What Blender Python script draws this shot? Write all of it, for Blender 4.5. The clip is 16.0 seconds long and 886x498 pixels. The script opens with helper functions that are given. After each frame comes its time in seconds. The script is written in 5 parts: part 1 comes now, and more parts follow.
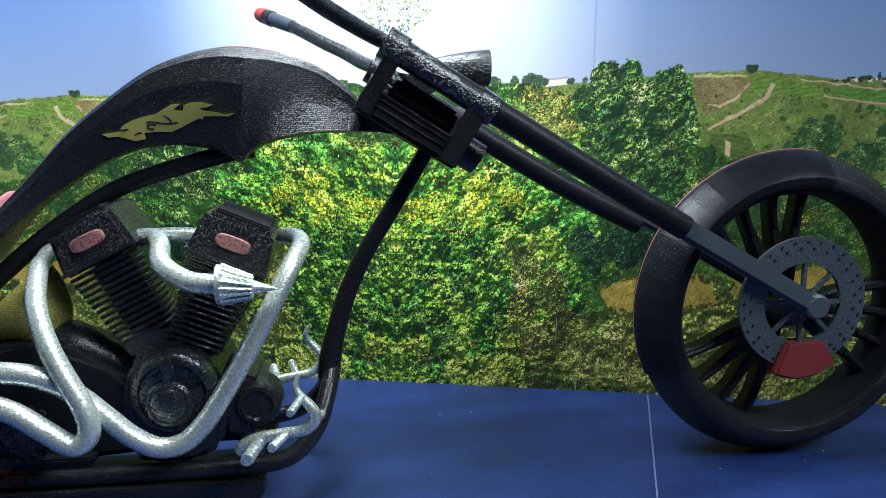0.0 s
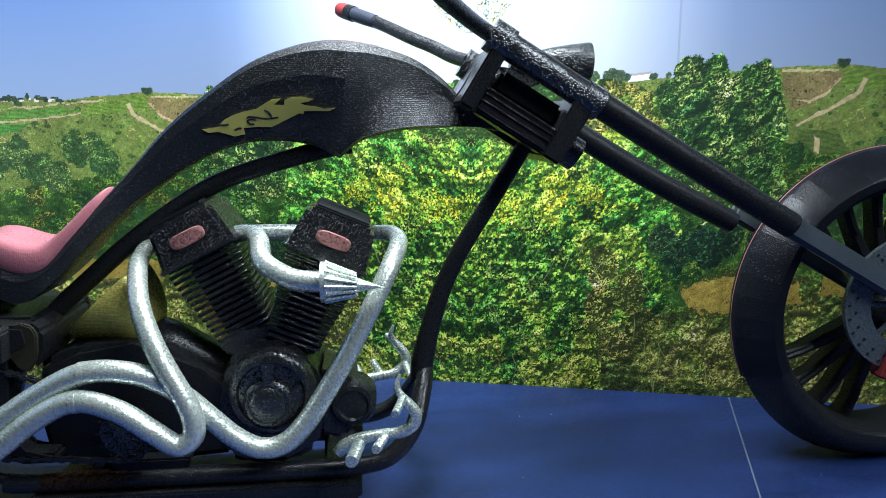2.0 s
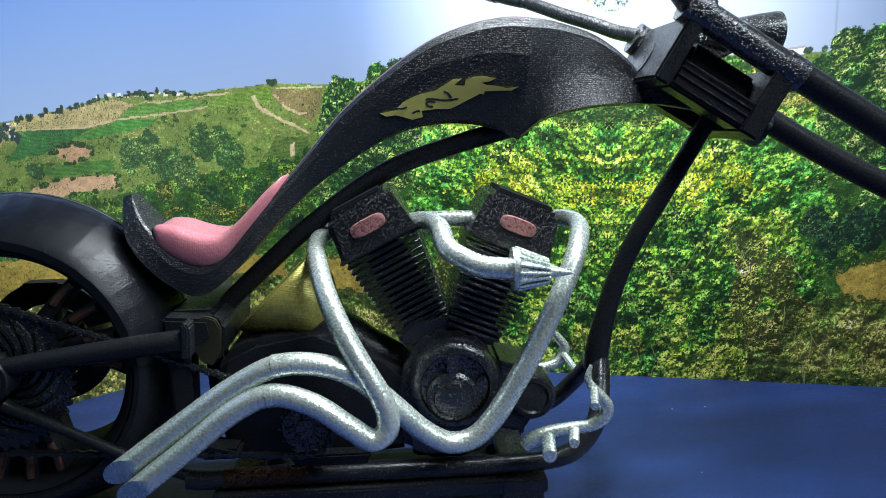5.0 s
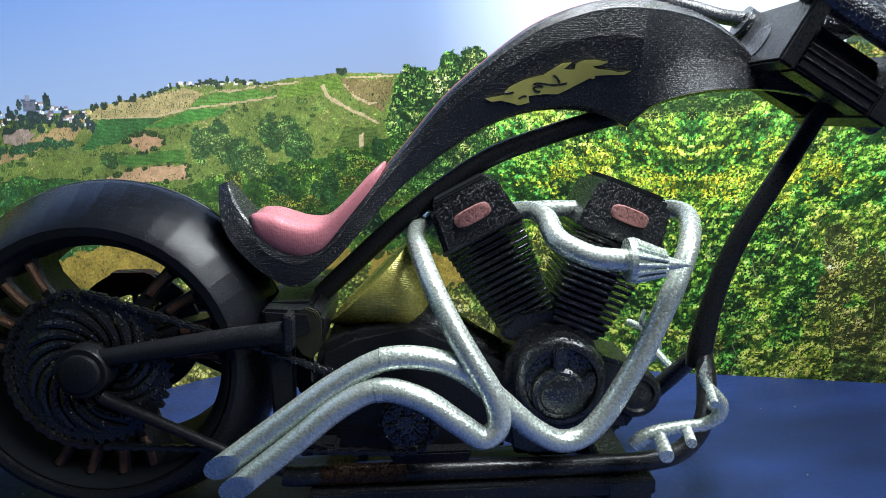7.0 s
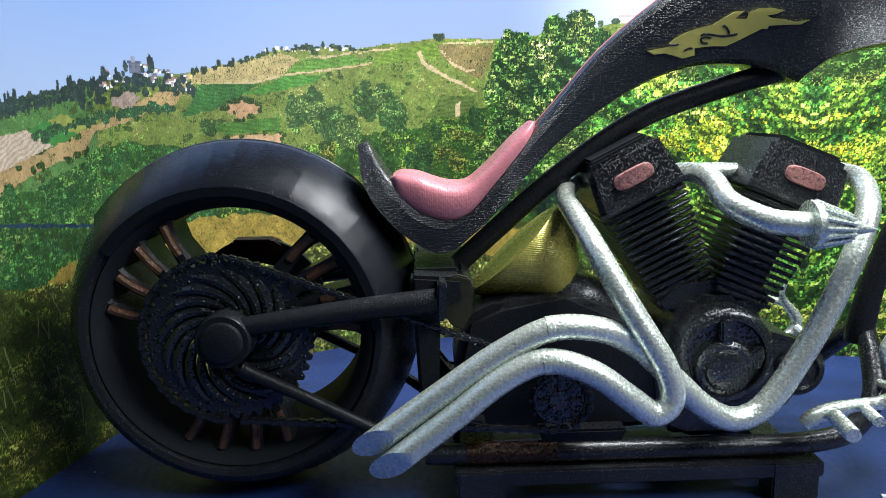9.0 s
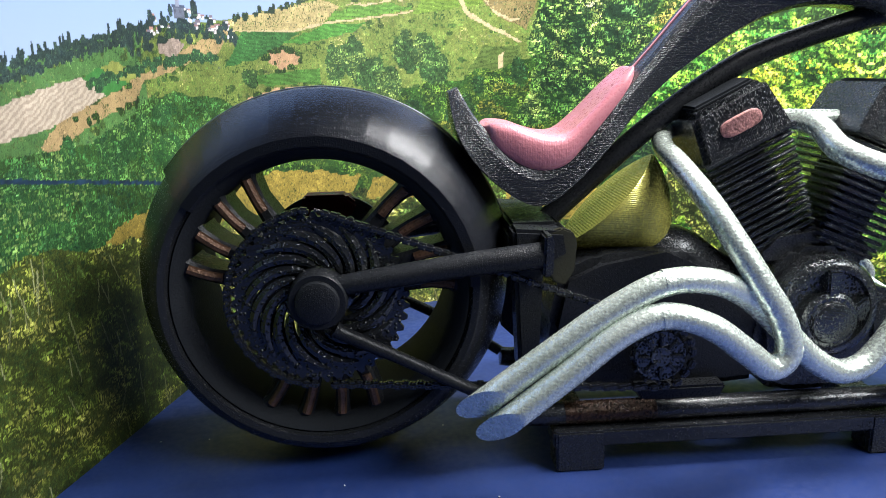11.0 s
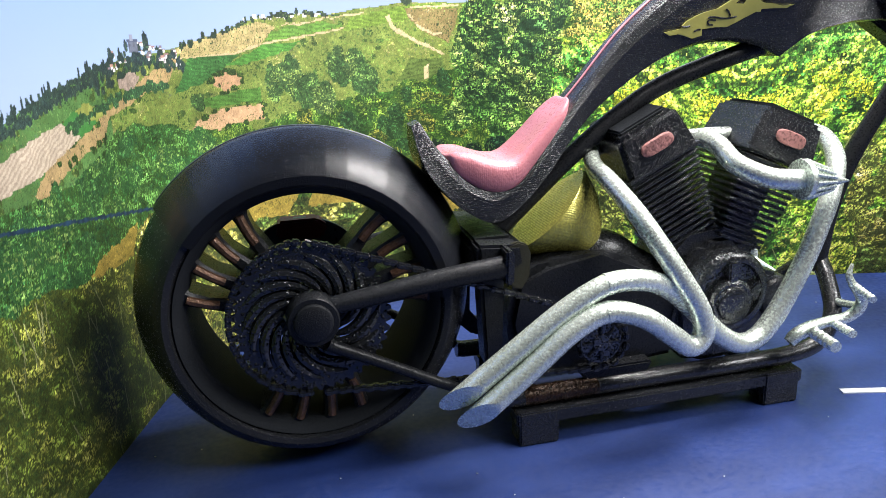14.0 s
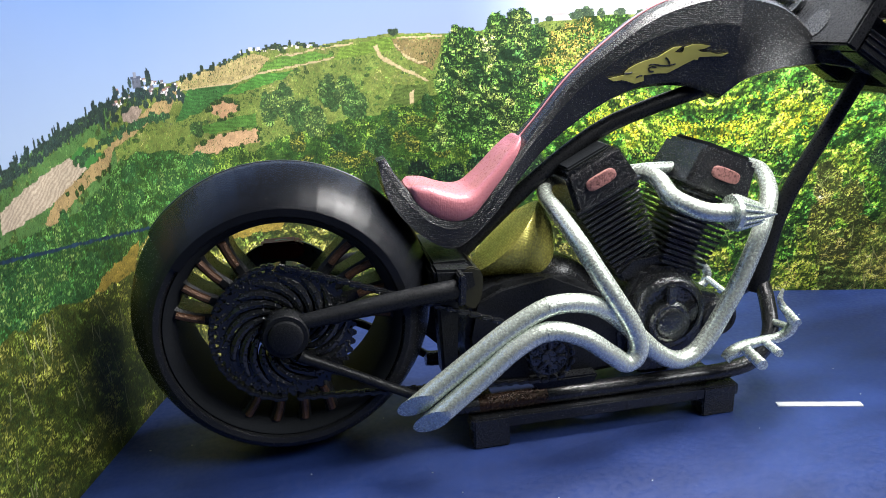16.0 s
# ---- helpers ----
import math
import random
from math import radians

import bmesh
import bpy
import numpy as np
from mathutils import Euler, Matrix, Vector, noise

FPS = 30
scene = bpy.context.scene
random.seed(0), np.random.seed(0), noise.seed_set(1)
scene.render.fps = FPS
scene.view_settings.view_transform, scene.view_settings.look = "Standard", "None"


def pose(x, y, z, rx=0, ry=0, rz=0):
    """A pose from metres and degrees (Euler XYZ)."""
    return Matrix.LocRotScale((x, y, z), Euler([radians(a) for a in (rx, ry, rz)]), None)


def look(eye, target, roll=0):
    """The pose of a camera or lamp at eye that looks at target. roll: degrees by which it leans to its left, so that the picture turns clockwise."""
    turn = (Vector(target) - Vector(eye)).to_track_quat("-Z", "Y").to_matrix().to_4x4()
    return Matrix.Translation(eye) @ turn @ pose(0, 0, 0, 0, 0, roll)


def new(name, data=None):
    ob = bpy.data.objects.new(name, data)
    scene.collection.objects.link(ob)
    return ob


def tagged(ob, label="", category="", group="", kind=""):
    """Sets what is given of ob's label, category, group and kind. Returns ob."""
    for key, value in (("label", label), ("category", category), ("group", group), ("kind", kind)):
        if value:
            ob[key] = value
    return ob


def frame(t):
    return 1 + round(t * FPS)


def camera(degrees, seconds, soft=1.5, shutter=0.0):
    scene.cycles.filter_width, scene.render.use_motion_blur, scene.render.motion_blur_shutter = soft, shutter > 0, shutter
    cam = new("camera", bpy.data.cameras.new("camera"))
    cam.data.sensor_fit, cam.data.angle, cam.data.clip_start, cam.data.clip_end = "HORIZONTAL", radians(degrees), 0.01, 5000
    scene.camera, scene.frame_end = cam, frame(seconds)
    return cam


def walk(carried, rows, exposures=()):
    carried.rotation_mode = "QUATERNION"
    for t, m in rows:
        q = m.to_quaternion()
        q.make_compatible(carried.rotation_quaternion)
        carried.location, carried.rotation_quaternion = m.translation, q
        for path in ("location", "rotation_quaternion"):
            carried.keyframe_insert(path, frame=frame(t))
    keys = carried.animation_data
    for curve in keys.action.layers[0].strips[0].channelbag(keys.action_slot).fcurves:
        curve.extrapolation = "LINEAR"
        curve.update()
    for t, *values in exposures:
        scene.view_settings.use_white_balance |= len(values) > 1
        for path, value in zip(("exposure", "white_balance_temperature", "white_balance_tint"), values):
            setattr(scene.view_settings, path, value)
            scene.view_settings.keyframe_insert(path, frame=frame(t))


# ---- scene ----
cam = camera(62.9, 16.0, soft=0.75)
PATH = [
    (0, (0.095, -0.231, 0.123), (0.589, 1.675, -0.229), 0.1),
    (0.5, (0.09, -0.23, 0.124), (0.576, 1.678, -0.228), 0.1),
    (1, (0.083, -0.224, 0.123), (0.562, 1.686, -0.222), -0.0),
    (1.5, (0.077, -0.222, 0.123), (0.543, 1.691, -0.224), 0.1),
    (2, (0.071, -0.22, 0.121), (0.518, 1.698, -0.228), 0.0),
    (2.5, (0.065, -0.218, 0.12), (0.499, 1.702, -0.233), -0.3),
    (3, (0.06, -0.217, 0.118), (0.481, 1.707, -0.229), -0.7),
    (3.5, (0.055, -0.214, 0.116), (0.457, 1.714, -0.231), -1.0),
    (4, (0.046, -0.209, 0.116), (0.429, 1.723, -0.234), -0.9),
    (4.2, (0.042, -0.208, 0.117), (0.424, 1.723, -0.237), -1.2),
    (6.3, (0.017, -0.195, 0.116), (0.334, 1.746, -0.243), -1.3),
    (6.5, (0.015, -0.195, 0.116), (0.339, 1.745, -0.248), -1.2),
    (7, (0.006, -0.191, 0.114), (0.314, 1.751, -0.248), -1.4),
    (7.5, (-0.005, -0.188, 0.112), (0.287, 1.756, -0.259), -1.2),
    (8, (-0.014, -0.184, 0.111), (0.267, 1.761, -0.262), -1.5),
    (8.5, (-0.022, -0.181, 0.109), (0.251, 1.764, -0.271), -1.5),
    (9, (-0.029, -0.174, 0.106), (0.238, 1.769, -0.284), -1.4),
    (9.5, (-0.038, -0.17, 0.104), (0.241, 1.769, -0.3), -1.4),
    (10, (-0.047, -0.167, 0.101), (0.234, 1.769, -0.316), -1.8),
    (10.2, (-0.05, -0.163, 0.101), (0.232, 1.769, -0.332), -1.6),
    (12.3, (-0.078, -0.159, 0.108), (0.451, 1.687, -0.449), -2.7),
    (12.5, (-0.081, -0.159, 0.109), (0.464, 1.68, -0.458), -2.8),
    (13, (-0.085, -0.162, 0.112), (0.494, 1.663, -0.467), -2.7),
    (13.5, (-0.088, -0.168, 0.117), (0.537, 1.642, -0.461), -2.5),
    (14, (-0.087, -0.175, 0.122), (0.557, 1.627, -0.458), -2.5),
    (14.5, (-0.088, -0.182, 0.123), (0.556, 1.619, -0.462), -2.2),
    (15, (-0.086, -0.187, 0.125), (0.545, 1.614, -0.474), -1.8),
    (15.5, (-0.081, -0.194, 0.133), (0.523, 1.615, -0.47), -1.9),
    (16, (-0.076, -0.201, 0.137), (0.512, 1.616, -0.454), -2.2),
]
EXPOSURES = [(0, -0.2, 5700, 4), (4.2, -0.18, 5750, 4), (7, -0.04, 5950, 6), (9, 0.22, 6120, 8), (10.2, 0.46, 6200, 9), (12.3, 0.85, 6450, 11), (13.5, 0.8, 6550, 12), (16, 0.4, 6500, 10)]
walk(cam, [(t, look(eye, target, roll)) for t, eye, target, roll in PATH], EXPOSURES)

# ---- world and light ----
world = bpy.data.worlds.new("room_air")
scene.world = world
world.use_nodes = True
world.node_tree.nodes["Background"].inputs[0].default_value = (0.80, 0.86, 1.0, 1)
world.node_tree.nodes["Background"].inputs[1].default_value = 0.05


def area_lamp(name, eye, target, size_x, size_y, watts, colour):
    data = bpy.data.lights.new(name, "AREA")
    data.shape, data.size, data.size_y, data.energy, data.color = "RECTANGLE", size_x, size_y, watts, colour
    ob = new(name, data)
    ob.matrix_world = look(eye, target)
    return ob


area_lamp("display_lamp", (0.106, 0.008, 0.266), (0.086, 0.005, 0.05), 0.13, 0.11, 1.4, (1.0, 0.98, 0.96))
area_lamp("room_lamp", (0.52, -0.50, 0.62), (0.06, 0.0, 0.05), 0.42, 0.24, 4.2, (0.97, 0.99, 1.0))

# ---- small tools ----
MM = 0.001


def srgb(r, g, b):
    return tuple((c / 255 / 12.92) if c <= 10 else ((c / 255 + 0.055) / 1.055) ** 2.4 for c in (r, g, b))


def mat(name, base, rough=0.5, metal=0.0, grain=0.0, grain_scale=900.0, lines=0.0, pitch=0.45, line_axis="Z", spots=0.0, speck=0.0, gloss=0.5, spread=0.13, broken=0.0, slopes=False, beads=0.0, bead_scale=1100.0):
    """A plastic, paint or metal: base colour broken by stains, fine grain bump, print layers, and uneven gloss."""
    m = bpy.data.materials.new(name)
    m.use_nodes = True
    nt = m.node_tree
    b = nt.nodes["Principled BSDF"]
    co = nt.nodes.new("ShaderNodeTexCoord")
    big = nt.nodes.new("ShaderNodeTexNoise")
    big.inputs["Scale"].default_value, big.inputs["Detail"].default_value = 60.0, 5.0
    nt.links.new(co.outputs["Object"], big.inputs["Vector"])
    ramp = nt.nodes.new("ShaderNodeMix")
    ramp.data_type = "RGBA"
    ramp.inputs[6].default_value = (*[c * 0.72 for c in base], 1)
    ramp.inputs[7].default_value = (*[min(1, c * 1.25 + spots) for c in base], 1)
    nt.links.new(big.outputs["Fac"], ramp.inputs[0])
    paint_out = ramp.outputs[2]
    if speck:
        dots = nt.nodes.new("ShaderNodeTexNoise")
        dots.inputs["Scale"].default_value, dots.inputs["Detail"].default_value = 1100.0, 4.0
        nt.links.new(co.outputs["Object"], dots.inputs["Vector"])
        lim = nt.nodes.new("ShaderNodeMapRange")
        lim.inputs[1].default_value, lim.inputs[2].default_value, lim.inputs[3].default_value, lim.inputs[4].default_value = 0.33, 0.52, speck, 0.0
        nt.links.new(dots.outputs["Fac"], lim.inputs[0])
        worn = nt.nodes.new("ShaderNodeMix")
        worn.data_type = "RGBA"
        worn.inputs[7].default_value = (*[c * 0.18 for c in base], 1)
        nt.links.new(lim.outputs[0], worn.inputs[0])
        nt.links.new(paint_out, worn.inputs[6])
        paint_out = worn.outputs[2]
    nt.links.new(paint_out, b.inputs["Base Color"])
    fine = nt.nodes.new("ShaderNodeTexNoise")
    fine.inputs["Scale"].default_value, fine.inputs["Detail"].default_value = grain_scale, 3.0
    nt.links.new(co.outputs["Object"], fine.inputs["Vector"])
    rr = nt.nodes.new("ShaderNodeMapRange")
    rr.inputs[1].default_value, rr.inputs[2].default_value = 0.3, 0.7
    rr.inputs[3].default_value, rr.inputs[4].default_value = max(0.04, rough - spread), min(1, rough + spread)
    nt.links.new(fine.outputs["Fac"], rr.inputs[0])
    nt.links.new(rr.outputs[0], b.inputs["Roughness"])
    b.inputs["Metallic"].default_value = metal
    b.inputs["Specular IOR Level"].default_value = gloss
    last = tilt = None
    if lines:
        wave = nt.nodes.new("ShaderNodeTexWave")
        wave.wave_type, wave.bands_direction = "BANDS", line_axis
        wave.inputs["Scale"].default_value, wave.inputs["Distortion"].default_value = 0.314 / (pitch * MM), (3.0 if broken else 1.2)
        wave.inputs["Detail"].default_value, wave.inputs["Detail Scale"].default_value = 2.0, (1.5 if broken else 0.4)
        nt.links.new(co.outputs["Object"], wave.inputs["Vector"])
        bump = nt.nodes.new("ShaderNodeBump")
        bump.inputs["Strength"].default_value, bump.inputs["Distance"].default_value = min(1.0, lines), 0.0002 * max(1.0, lines)
        height = wave.outputs["Fac"]
        if broken:
            gaps = nt.nodes.new("ShaderNodeTexNoise")
            gaps.inputs["Scale"].default_value, gaps.inputs["Detail"].default_value = broken, 2.0
            nt.links.new(co.outputs["Object"], gaps.inputs["Vector"])
            cut = nt.nodes.new("ShaderNodeMapRange")
            cut.inputs[1].default_value, cut.inputs[2].default_value, cut.inputs[3].default_value, cut.inputs[4].default_value = 0.46, 0.58, 0.0, 1.0
            nt.links.new(gaps.outputs["Fac"], cut.inputs[0])
            strung = nt.nodes.new("ShaderNodeMath")
            strung.operation = "MULTIPLY"
            nt.links.new(height, strung.inputs[0])
            nt.links.new(cut.outputs[0], strung.inputs[1])
            height = strung.outputs[0]
        if slopes:
            parts_xyz = nt.nodes.new("ShaderNodeSeparateXYZ")
            nt.links.new(co.outputs["Normal"], parts_xyz.inputs[0])
            flat = nt.nodes.new("ShaderNodeMath")
            flat.operation = "ABSOLUTE"
            nt.links.new(parts_xyz.outputs[2], flat.inputs[0])
            steep = nt.nodes.new("ShaderNodeMapRange")
            steep.inputs[1].default_value, steep.inputs[2].default_value, steep.inputs[3].default_value, steep.inputs[4].default_value = 0.08, 0.24, 0.5, 1.0
            nt.links.new(flat.outputs[0], steep.inputs[0])
            stepped = nt.nodes.new("ShaderNodeMath")
            stepped.operation = "MULTIPLY"
            nt.links.new(height, stepped.inputs[0])
            nt.links.new(steep.outputs[0], stepped.inputs[1])
            height = stepped.outputs[0]
            tilt = steep.outputs[0]
        nt.links.new(height, bump.inputs["Height"])
        last = bump
    if grain:
        bump = nt.nodes.new("ShaderNodeBump")
        bump.inputs["Strength"].default_value, bump.inputs["Distance"].default_value = grain, 0.0003
        nt.links.new(fine.outputs["Fac"], bump.inputs["Height"])
        if last:
            nt.links.new(last.outputs[0], bump.inputs["Normal"])
        last = bump
    if beads:
        cells = nt.nodes.new("ShaderNodeTexVoronoi")
        cells.inputs["Scale"].default_value, cells.inputs["Randomness"].default_value = bead_scale, 0.8
        nt.links.new(co.outputs["Object"], cells.inputs["Vector"])
        dome = nt.nodes.new("ShaderNodeMapRange")
        dome.interpolation_type = "SMOOTHSTEP"
        dome.inputs[1].default_value, dome.inputs[2].default_value, dome.inputs[3].default_value, dome.inputs[4].default_value = 0.0, 0.5, 1.0, 0.0
        nt.links.new(cells.outputs["Distance"], dome.inputs[0])
        split = nt.nodes.new("ShaderNodeSeparateColor")
        nt.links.new(cells.outputs["Color"], split.inputs[0])
        some = nt.nodes.new("ShaderNodeMapRange")
        some.inputs[1].default_value, some.inputs[2].default_value, some.inputs[3].default_value, some.inputs[4].default_value = 0.05, 0.7, 0.15, 1.0
        nt.links.new(split.outputs[0], some.inputs[0])
        dots_h = nt.nodes.new("ShaderNodeMath")
        dots_h.operation = "MULTIPLY"
        nt.links.new(dome.outputs[0], dots_h.inputs[0])
        nt.links.new(some.outputs[0], dots_h.inputs[1])
        if tilt:
            leaning = nt.nodes.new("ShaderNodeMath")
            leaning.operation = "MULTIPLY"
            nt.links.new(dots_h.outputs[0], leaning.inputs[0])
            nt.links.new(tilt, leaning.inputs[1])
            dots_h = leaning
        bump = nt.nodes.new("ShaderNodeBump")
        bump.inputs["Strength"].default_value, bump.inputs["Distance"].default_value = 1.0, beads * 0.3 / bead_scale
        nt.links.new(dots_h.outputs[0], bump.inputs["Height"])
        if last:
            nt.links.new(last.outputs[0], bump.inputs["Normal"])
        last = bump
    if last:
        nt.links.new(last.outputs[0], b.inputs["Normal"])
    return m


BLACK = mat("black_print_plastic", (0.016, 0.017, 0.019), 0.28, grain=0.3, grain_scale=1700, gloss=0.6, spread=0.08, beads=0.8, bead_scale=2400)
STIPPLE = mat("black_stippled_plastic", (0.015, 0.017, 0.019), 0.1, grain=0.5, grain_scale=1500, gloss=1.0, spread=0.04, beads=3.0, bead_scale=1400)
HEAD = mat("black_grained_plastic", (0.014, 0.015, 0.017), 0.24, grain=0.3, grain_scale=1900, gloss=0.5, spread=0.06, beads=2.2, bead_scale=2000)
FIN = mat("black_fin_plastic", (0.015, 0.016, 0.018), 0.1, grain=0.5, grain_scale=1400, gloss=1.0, spread=0.04, beads=3.0, bead_scale=1400)
SHELL_SKIN = mat("black_stepped_plastic", (0.009, 0.010, 0.012), 0.23, grain=0.3, grain_scale=1900, lines=0.5, pitch=0.6, gloss=0.7, spread=0.06, broken=2100, slopes=True, beads=1.5, bead_scale=2500)
FENDER = mat("black_facet_plastic", (0.010, 0.011, 0.014), 0.14, grain=0.35, grain_scale=2200, gloss=0.22, spread=0.05, beads=0.6, bead_scale=2100)
BLACK_SMOOTH = mat("black_tube_plastic", (0.014, 0.015, 0.017), 0.3, grain=0.4, grain_scale=1400, gloss=0.2, spread=0.08, beads=0.8, bead_scale=2600)
TYRE = mat("black_tyre_plastic", (0.017, 0.018, 0.020), 0.22, grain=0.4, grain_scale=1500, lines=0.4, pitch=0.6, gloss=0.36, spread=0.08, broken=1600, beads=1.3, bead_scale=2300)
RAIL = mat("black_glittering_plastic", (0.013, 0.014, 0.016), 0.22, grain=0.3, grain_scale=1500, gloss=0.6, spread=0.08, beads=1.2, bead_scale=2200)
GLINT = mat("black_wet_look_plastic", (0.013, 0.014, 0.016), 0.13, grain=0.5, grain_scale=1100, gloss=0.7, spread=0.06, beads=1.2, bead_scale=1000)
RIM = mat("black_rim_plastic", (0.020, 0.022, 0.025), 0.65, grain=0.6, grain_scale=1500, gloss=0.06, spread=0.1)
OLIVE = mat("dull_olive_gold_plastic", (0.022, 0.021, 0.009), 0.55, metal=0.1, grain=0.3, grain_scale=1200)
SILVER = mat("silver_painted_plastic", (0.76, 0.88, 0.74), 0.27, metal=0.6, grain=0.5, grain_scale=1300, lines=0.04, pitch=0.7, speck=0.3)
GREY = mat("blue_grey_plastic", (0.11, 0.135, 0.15), 0.38, metal=0.25, grain=0.3, grain_scale=1200)
NAVY = mat("dark_navy_grip_plastic", (0.035, 0.042, 0.062), 0.4, grain=0.5, grain_scale=1300)
GREY_ROUGH = mat("rough_blue_grey_plastic", (0.13, 0.155, 0.17), 0.25, metal=0.3, grain=0.9, grain_scale=1300, speck=0.5)
GOLD = mat("gold_silk_plastic", (0.50, 0.46, 0.11), 0.26, metal=0.45, grain=0.2, grain_scale=1200, lines=0.25, pitch=0.5, line_axis="Z")
PINK = mat("pink_silk_plastic", (0.52, 0.19, 0.215), 0.33, grain=0.35, grain_scale=1300, lines=0.06, pitch=0.6, line_axis="X")
RED = mat("dull_red_paint", (0.26, 0.035, 0.035), 0.5, grain=0.3)
COPPER = mat("copper_brown_print", (0.16, 0.083, 0.047), 0.36, metal=0.4, grain=1.0, grain_scale=1600, speck=0.6)
WORN = mat("worn_copper_flecks", (0.05, 0.026, 0.014), 0.25, metal=0.5, grain=1.0, grain_scale=1500, speck=1.0)
FLAME = mat("yellow_gold_paint", (0.50, 0.46, 0.11), 0.5, grain=0.3)
BADGE = mat("worn_red_badge_paint", (0.36, 0.13, 0.11), 0.55, grain=0.9, grain_scale=1600, spots=0.1, speck=0.8)
WHITE_TAPE = mat("white_road_paint", (0.75, 0.77, 0.80), 0.6, grain=0.2)
WALL = mat("plain_wall_paint", (0.18, 0.185, 0.19), 0.9, grain=0.1, grain_scale=200)


def sheet_material():
    """Blue card with long faint smears."""
    m = mat("blue_card_sheet", srgb(36, 56, 112), 0.5, grain=0.1, grain_scale=500)
    nt = m.node_tree
    b = nt.nodes["Principled BSDF"]
    co = nt.nodes.new("ShaderNodeTexCoord")
    turn = nt.nodes.new("ShaderNodeMapping")
    turn.inputs["Rotation"].default_value = (0, 0, radians(22))
    turn.inputs["Scale"].default_value = (9, 34, 1)
    smear = nt.nodes.new("ShaderNodeTexNoise")
    smear.inputs["Scale"].default_value, smear.inputs["Detail"].default_value = 1.0, 4.0
    nt.links.new(co.outputs["Object"], turn.inputs["Vector"])
    nt.links.new(turn.outputs[0], smear.inputs["Vector"])
    lim = nt.nodes.new("ShaderNodeMapRange")
    lim.inputs[1].default_value, lim.inputs[2].default_value, lim.inputs[3].default_value, lim.inputs[4].default_value = 0.34, 0.66, 0.62, 1.3
    nt.links.new(smear.outputs["Fac"], lim.inputs[0])
    mul = nt.nodes.new("ShaderNodeVectorMath")
    mul.operation = "SCALE"
    nt.links.new(b.inputs["Base Color"].links[0].from_socket, mul.inputs[0])
    nt.links.new(lim.outputs[0], mul.inputs[3])
    nt.links.new(mul.outputs[0], b.inputs["Base Color"])
    return m


SHEET = sheet_material()


def mesh_of(name, bm, material, smooth=True):
    bmesh.ops.recalc_face_normals(bm, faces=bm.faces[:])
    me = bpy.data.meshes.new(name)
    bm.to_mesh(me)
    bm.free()
    me.materials.append(material)
    if smooth:
        for p in me.polygons:
            p.use_smooth = True
        me.set_sharp_from_angle(angle=radians(38))
    return me


def part(name, bm, material, parent, label="", smooth=True):
    ob = new(name, mesh_of(name, bm, material, smooth))
    ob.parent = parent
    if label:
        ob["label"] = label
    return ob


def twin(ob, parent, m):
    """The same piece again under a parent, at another local pose, on one mesh."""
    o = ob.copy()
    scene.collection.objects.link(o)
    o.parent, o.matrix_basis = parent, m
    return o


def spline(pts, n=8):
    """Catmull-Rom through points of any width, n steps each."""
    p = np.array(pts, float)
    p = np.vstack([2 * p[0] - p[1], p, 2 * p[-1] - p[-2]])
    out = []
    for i in range(1, len(p) - 2):
        for k in range(n):
            t = k / n
            out.append(0.5 * (2 * p[i] + (p[i + 1] - p[i - 1]) * t + (2 * p[i - 1] - 5 * p[i] + 4 * p[i + 1] - p[i + 2]) * t * t + (3 * p[i] - p[i - 1] - 3 * p[i + 1] + p[i + 2]) * t ** 3))
    out.append(p[-2])
    return np.array(out)


def skin(rings, closed_ends=True):
    """A bmesh skinned over rings of equal count."""
    bm = bmesh.new()
    rows = [[bm.verts.new(Vector(v) * MM) for v in ring] for ring in rings]
    n = len(rows[0])
    for a, b in zip(rows, rows[1:]):
        for i in range(n):
            bm.faces.new((a[i], a[(i + 1) % n], b[(i + 1) % n], b[i]))
    if closed_ends:
        bm.faces.new(rows[0][::-1])
        bm.faces.new(rows[-1])
    return bm


def tube(pts, r, seg=16, n=8):
    """A round tube along a smooth path in mm; r: one radius or one for each point."""
    q = np.array([(*p, (r if np.isscalar(r) else r[i])) for i, p in enumerate(pts)], float)
    q = spline(q, n)
    rings, up = [], Vector((0.13, 1, 0.21)).normalized()
    for i, c in enumerate(q):
        d = Vector(q[min(i + 1, len(q) - 1)][:3] - q[max(i - 1, 0)][:3]).normalized()
        side = up.cross(d).normalized()
        up = d.cross(side).normalized()
        ring = []
        for k in range(seg):
            a = 2 * math.pi * k / seg
            v = Vector(c[:3]) + (side * math.cos(a) + up * math.sin(a)) * c[3]
            ring.append(v)
        rings.append(ring)
    return skin(rings)


def lathe(profile, seg=64, axis_at=(0, 0), loop=False):
    """Turned about the v axis: profile of (v, radius) in mm."""
    bm = bmesh.new()
    rows = []
    for k in range(seg):
        a = 2 * math.pi * k / seg
        rows.append([bm.verts.new(Vector((axis_at[0] + r * math.cos(a), v, axis_at[1] + r * math.sin(a))) * MM) for v, r in profile])
    m = len(profile)
    for k in range(seg):
        a, b = rows[k], rows[(k + 1) % seg]
        for j in range(m if loop else m - 1):
            bm.faces.new((a[j], a[(j + 1) % m], b[(j + 1) % m], b[j]))
    if not loop:
        for j in (0, m - 1):
            if profile[j][1] > 1e-6:
                bm.faces.new([row[j] for row in rows])
    bmesh.ops.remove_doubles(bm, verts=bm.verts[:], dist=1e-7)
    return bm


